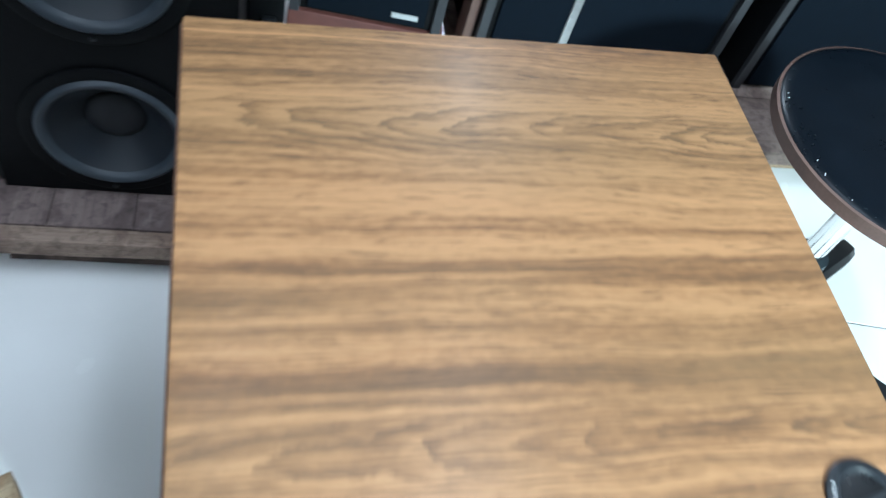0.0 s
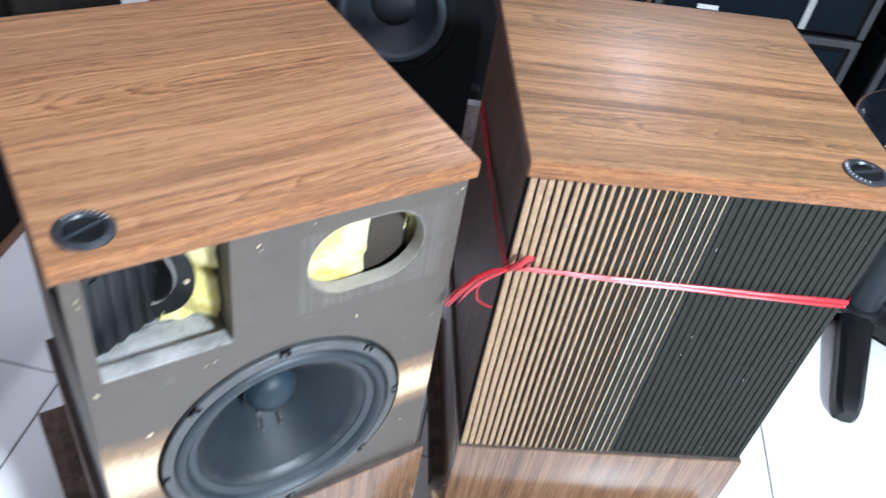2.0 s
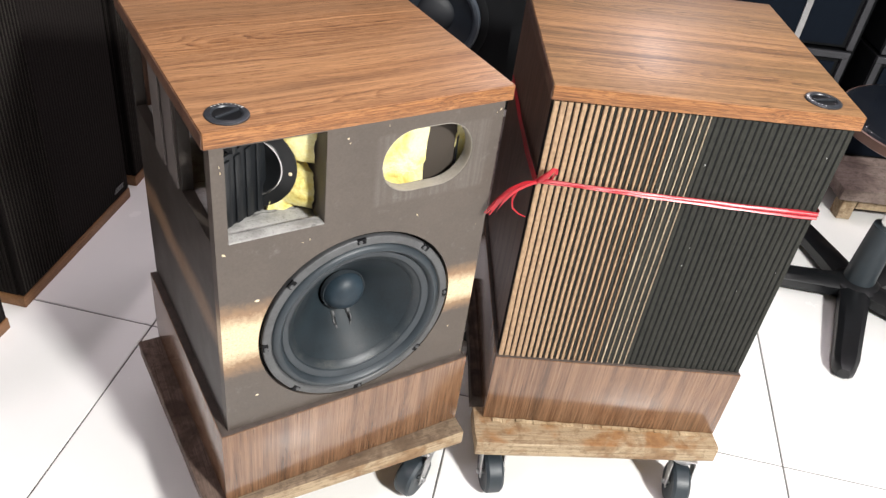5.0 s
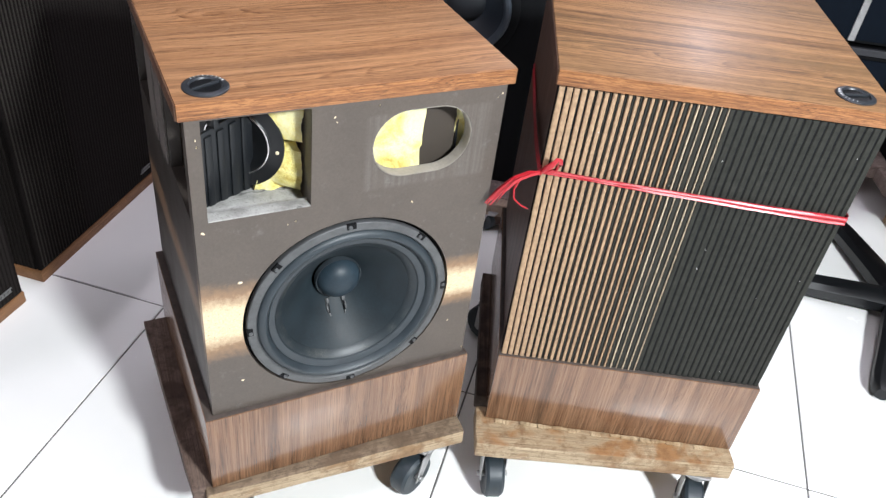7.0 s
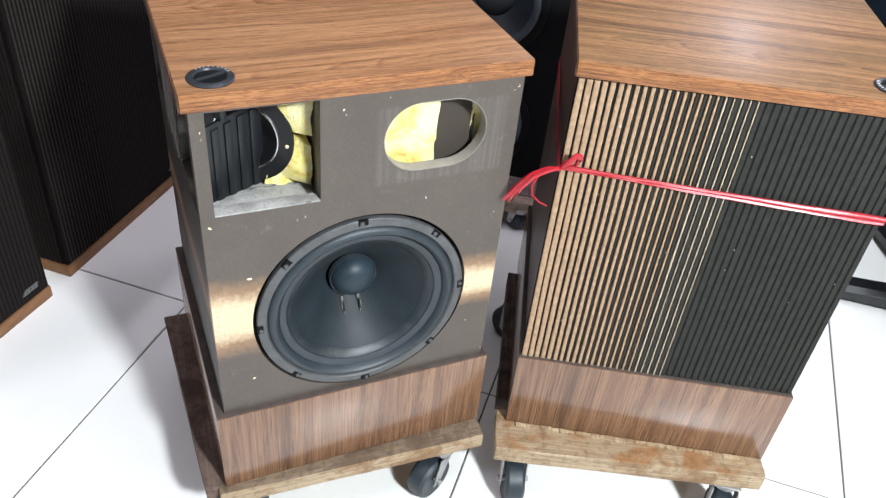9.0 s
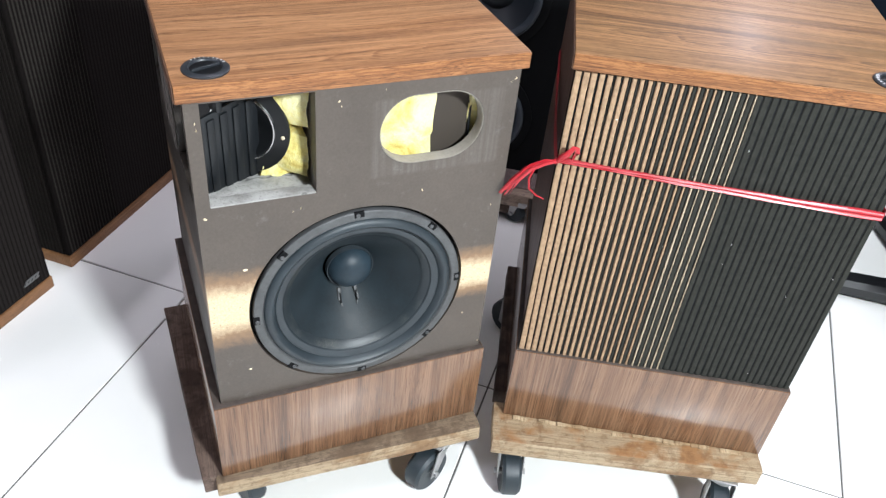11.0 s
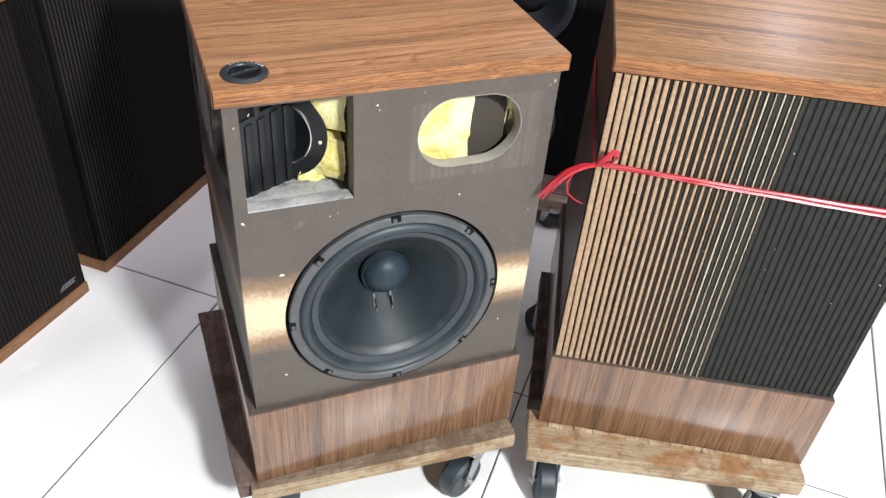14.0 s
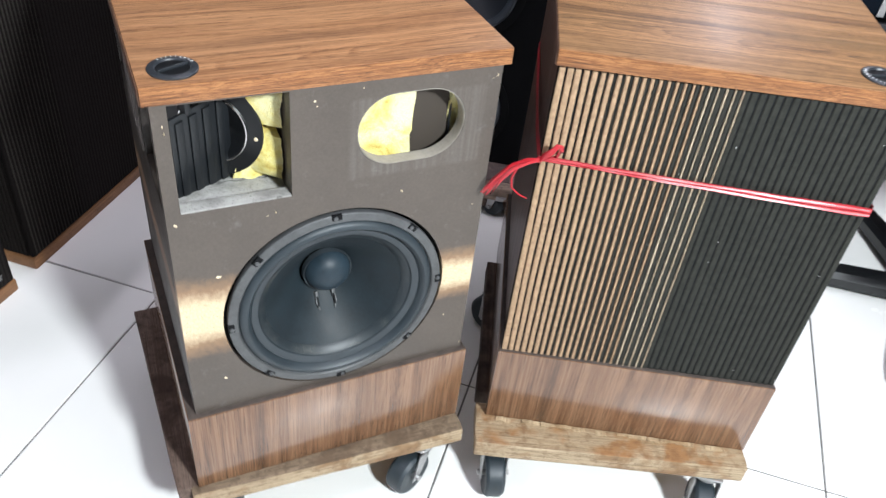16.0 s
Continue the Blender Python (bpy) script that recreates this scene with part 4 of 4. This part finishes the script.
part("latch", box(0.395, 0.418, 0.322, 0.3348, 0.075, 0.092, 0.003), black_plastic, tower)
for cx, cz in ((0.204, 0.128), (0.204, 0.399)):
    a = pose(cx, 0.0, cz, 90, 0, 0)
    wf = part("woofer", moved(lathe([(0.1155, -0.001), (0.1155, 0.003), (0.112, 0.005), (0.099, 0.004), (0.097, 0.002)], 56), a), cabinet_black, tower, "woofer with a blue-grey rim", True)
    part("surround", moved(lathe([(0.0990, 0.001), (0.0970, 0.0055), (0.0930, 0.0085), (0.0880, 0.0080), (0.0840, 0.0045), (0.0815, -0.001)], 56), a), tower_rim, wf, "grey surround", True)
    part("cone", moved(lathe([(0.0820, -0.0005), (0.0790, -0.004), (0.0640, -0.018), (0.0480, -0.0315), (0.040, -0.0370)], 48), a), tower_cone, wf, "", True)
    part("dust_cap", moved(lathe([(0.0415, -0.0355), (0.038, -0.0310), (0.026, -0.0265), (0.012, -0.0240), (0.0, -0.0235)], 40), a), tower_cap, wf, "", True)
    part("screw", moved(lathe([(0.0, 0.008), (0.003, 0.0075), (0.004, 0.004)], 10), pose(cx - 0.004, 0.0, cz - 0.105, 90, 0, 0)), black_plastic, wf)

ladder = thing("rack", pose(0.515, 0.815, 0.085, 0, 0, TD), "open black plastic rack with rungs beside the tower loudspeaker", "rack")
for x0, x1 in ((-0.006, 0.000), (0.0405, 0.0465)):
    part("upright", box(x0, x1, 0.004, 0.016, 0, 0.245, 0.001), black_plastic, ladder)
for k in range(5):
    part("rung", box(0.0, 0.0405, 0.005, 0.015, 0.006 + k * 0.0475, 0.014 + k * 0.0475, 0.001), black_plastic, ladder)
cover = box(0.026, 0.0404, 0.0155, 0.030, 0.0, 0.244, 0.001)
for v in cover.verts:
    if v.co.x < 0.035:
        v.co.x -= 0.012 * (1 - v.co.z / 0.244)
part("cover", cover, black_plastic, ladder, "black plastic side cover")
part("clamp", moved(lathe([(0.0, 0.0), (0.014, 0.0), (0.016, 0.01), (0.010, 0.03), (0.0, 0.032)], 16), pose(0.030, 0.020, 0.175, 70, 20, 0)), black_plastic, ladder, "", True)
part("upper_box", box(-0.006, 0.0465, 0.030, 0.20, 0.2625, 0.62, 0.006), cabinet_black, ladder, "black box above the rack")
part("shelf", box(-0.008, 0.0465, 0.004, 0.14, 0.245, 0.262, 0.002), black_plastic, ladder)

board = thing("dolly", pose(0.471, 0.750, 0, 0, 0, TD), "grey weathered plank dolly under the tower loudspeaker", "dolly", "wooden dollies")
for k in range(4):
    part("plank", worn(box(0.0004 + k * 0.115, 0.1147 + k * 0.115, 0.005, 0.462 - 0.003 * (k % 2), 0.062, 0.084, 0.002)), pine_dull, board, smooth=True)
part("front_batten", worn(box(0, 0.46, -0.024, 0.004, 0.050, 0.082, 0.002)), pine_tan, board, "pale tan batten", True)
# added dark board standing in for the shaded floor below the batten
part("runner", worn(box(0.06, 0.42, -0.012, 0.020, 0.020, 0.0495, 0.002)), pine_dark, board, "added dark board for the shade under the batten", True)
for x, y in ((0.03, 0.02), (0.335, -0.005), (0.03, 0.42), (0.40, 0.42)):
    caster(board, x, y, 0.0615, 60)

# ---- stacked framed loudspeakers on a bench ----
TE = -31.0
at_e = pose(1.763, 0.416, 0, 0, 0, TE)


def framed_speaker(x0, x1, z0, z1, label, strip=None, badge=None, m=at_e):
    """A black cabinet whose dark grille sits inside grey trim."""
    t = thing("framed_loudspeaker", m @ pose(x0, 0, z0), label, "loudspeaker", "stacked black loudspeakers")
    w, h, f = x1 - x0, z1 - z0, 0.017
    part("cabinet", box(0.001, w - 0.001, 0.012, 0.30, 0.001, h - 0.001, 0.003), cabinet_black, t)
    part("grille", box(f + 0.013, w - f - 0.013, 0.004, 0.0125, f * 0.6, h - f - 0.012, 0.003), grille_navy, t, "blue-black cloth grille", True)
    part("trim", box(0, f, 0, 0.012, 0, h - f - 0.0005, 0.0015), aluminium, t, "dull grey trim")
    part("trim", box(w - f, w, 0, 0.012, 0, h - f - 0.0005, 0.0015), aluminium, t)
    part("trim", box(0, w, 0, 0.012, h - f, h, 0.0015), aluminium, t)
    if strip is not None:
        part("strip", box(strip - 0.008, strip + 0.008, -0.001, 0.0035, f * 0.5, h - f - 0.001, 0.001), steel, t, "bright metal strip")
    if badge is not None:
        part("badge", box(badge - 0.024, badge + 0.024, 0.0005, 0.0045, 0.024, 0.034, 0.001), logo_silver, t, "small silver badge")
    return t


framed_speaker(-0.492, 0.0, 0.112, 0.405, "black loudspeaker with grey trim and a metal strip, on the bench", strip=0.165)
framed_speaker(0.072, 0.57, 0.112, 0.405, "black loudspeaker with dull grey trim, on the wooden bench")
framed_speaker(-0.50, 0.0, 0.412, 0.73, "black loudspeaker with grey trim stacked on another one", strip=0.345, badge=0.12)
framed_speaker(0.075, 0.57, 0.412, 0.73, "black loudspeaker with dull grey trim, stacked on another one")
at_crate = pose(1.294, 0.715, 0, 0, 0, -39.4)
framed_speaker(-0.270, 0.0, 0.160, 0.739, "black loudspeaker with a silver badge on a red-brown crate", badge=0.202, m=at_crate)
framed_speaker(-0.92, -0.51, 0.74, 1.05, "black loudspeaker with dull grey trim, high in the stack")
# added dark body that stands in for the shade of this gap
filler = thing("gap_filler", at_e @ pose(0.003, 0.11, 0.112), "dark filler standing in for the shaded gap between the stacked loudspeakers", "cabinet")
part("body", box(0, 0.066, 0, 0.19, 0, 0.62, 0.002), cabinet_black, filler)
crate = thing("crate", at_crate @ pose(-0.272, 0.004, 0), "red-brown wooden crate under a black loudspeaker", "crate")
part("body", box(0, 0.279, 0.012, 0.29, 0, 0.1595, 0.003), brick_red, crate)
part("rail", box(0, 0.279, 0, 0.0115, 0.125, 0.1595, 0.002), brick_red, crate)
part("rail", box(0, 0.279, 0, 0.0115, 0.0, 0.03, 0.002), brick_red, crate)
back_crate = thing("crate", pose(0.583, 1.19, 0, 0, 0, TD), "red-brown wooden crate on a pale block behind the tower", "crate")
part("body", box(-0.215, 0.042, 0, 0.28, 0.098, 0.40, 0.003), brick_red, back_crate)
part("rail", box(-0.215, 0.042, -0.008, -0.0003, 0.098, 0.128, 0.002), brick_red, back_crate)
part("block", worn(box(-0.062, -0.022, 0.01, 0.06, 0, 0.0978, 0.002)), pine, back_crate, "pale wooden block")
part("block", worn(box(-0.20, -0.15, 0.20, 0.26, 0, 0.0978, 0.002)), pine, back_crate)
post = thing("post", at_e @ pose(-0.512, 0.02, 0), "dark brown wooden post beside the stacked loudspeakers", "post")
part("shaft", box(0, 0.018, 0, 0.05, 0, 0.72, 0.002), seat_rim, post)

bench = thing("bench", at_e @ pose(-0.51, -0.175, 0), "low bench of thick raw wooden planks", "bench")
part("top_plank", worn(box(0.55, 1.12, 0.0, 0.15, 0.076, 0.111, 0.003)), pine_grey, bench, "grey worn plank", True)
part("top_plank", worn(box(0.0, 1.12, 0.153, 0.48, 0.076, 0.111, 0.003)), pine_grey, bench, "", True)
part("apron", worn(box(0.624, 1.06, 0.030, 0.056, 0.036, 0.0755, 0.002)), pine, bench, "pale pine apron with a knot", True)
for x in (0.584, 1.062):
    for y in (0.030, 0.42):
        part("leg", worn(box(x, x + 0.038, y, y + 0.045, 0, 0.0755, 0.003)), pine, bench)

# ---- swivel stool ----
stool = thing("stool", pose(1.494, 0.012, 0), "round navy vinyl swivel stool with a black star base", "stool")
part("seat", lathe([(0.0, 0.4565), (0.10, 0.4570), (0.180, 0.4560), (0.192, 0.4545), (0.1965, 0.4515)], 72), seat_navy, stool, "scuffed dark navy vinyl seat", True)
rng = random.Random(7)
for k in range(26):
    a, rr, ln = rng.uniform(1.7, 5.2), rng.uniform(0.184, 0.192), rng.uniform(0.0015, 0.005)
    part("scuff", moved(box(0, ln, 0, 0.0008, 0, 0.0006), pose(rr * math.cos(a), rr * math.sin(a), 0.4558 - max(0.0, rr - 0.186) * 0.16, 0, 0, rng.uniform(0, 180))), white_paint if k % 3 == 0 else rubber, stool, "pale scuff mark" if k == 0 else "")
part("seat_edge", lathe([(0.1955, 0.4520), (0.2000, 0.4505), (0.2000, 0.4330), (0.196, 0.4300), (0.0, 0.4300)], 72), seat_rim, stool, "brown wooden seat edge", True)
part("seat_plate", box(-0.07, 0.07, -0.05, 0.05, 0.417, 0.4298, 0.002), black_plastic, stool)
part("gas_column", lathe([(0.0, 0.13), (0.0175, 0.13), (0.0175, 0.417), (0.0, 0.417)], 28), chrome, stool, "bright metal column", True)
part("column_cover", lathe([(0.0, 0.04), (0.036, 0.04), (0.034, 0.10), (0.030, 0.20), (0.0295, 0.205), (0.0, 0.205)], 28), rubber, stool, "ribbed black plastic sleeve", True)
hub = part("hub", lathe([(0.0, 0.016), (0.050, 0.016), (0.058, 0.030), (0.054, 0.046), (0.040, 0.056), (0.0, 0.056)], 32), black_plastic, stool, "", True)
for a in (214, 142, 70, 358, 286):
    rings = []
    bm = bmesh.new()
    for r, half, top, bottom in ((0.03, 0.034, 0.050, 0.018), (0.10, 0.031, 0.049, 0.016), (0.19, 0.028, 0.045, 0.014), (0.275, 0.026, 0.040, 0.012), (0.308, 0.021, 0.036, 0.010), (0.318, 0.012, 0.030, 0.010)):
        rings.append([bm.verts.new((r, y, z)) for y, z in ((-half, bottom), (-half, top - 0.010), (-half * 0.6, top), (half * 0.6, top), (half, top - 0.010), (half, bottom))])
    for p0, p1 in zip(rings, rings[1:]):
        for k in range(6):
            bm.faces.new((p0[k], p0[(k + 1) % 6], p1[(k + 1) % 6], p1[k]))
    bm.faces.new(rings[0][::-1])
    bm.faces.new(rings[-1])
    lg = part("leg", moved(bm, pose(0, 0, 0, 0, 0, a)), black_plastic, stool, "", True)
    part("foot", moved(lathe([(0.0, 0.0), (0.017, 0.0), (0.018, 0.006), (0.014, 0.018), (0.0, 0.018)], 20), pose(0.294 * math.cos(radians(a)), 0.294 * math.sin(radians(a)), 0)), rubber, lg, "", True)

# ---- floor tiles ----
GAP = 0.003
tile_bm = box(GAP / 2, TILE - GAP / 2, GAP / 2, TILE - GAP / 2, -0.01, 0.0, 0.0012, 1)
floor = bpy.data.objects["floor"]
first = part("tile", tile_bm, tile_mat, floor, "white glazed floor tile")
for i in range(-7, 11):
    for j in range(-7, 5):
        ob = first if (i, j) == (-7, -7) else new("tile", first.data)
        ob.parent = floor
        ob.matrix_world = room @ pose(i * TILE, j * TILE, 0)
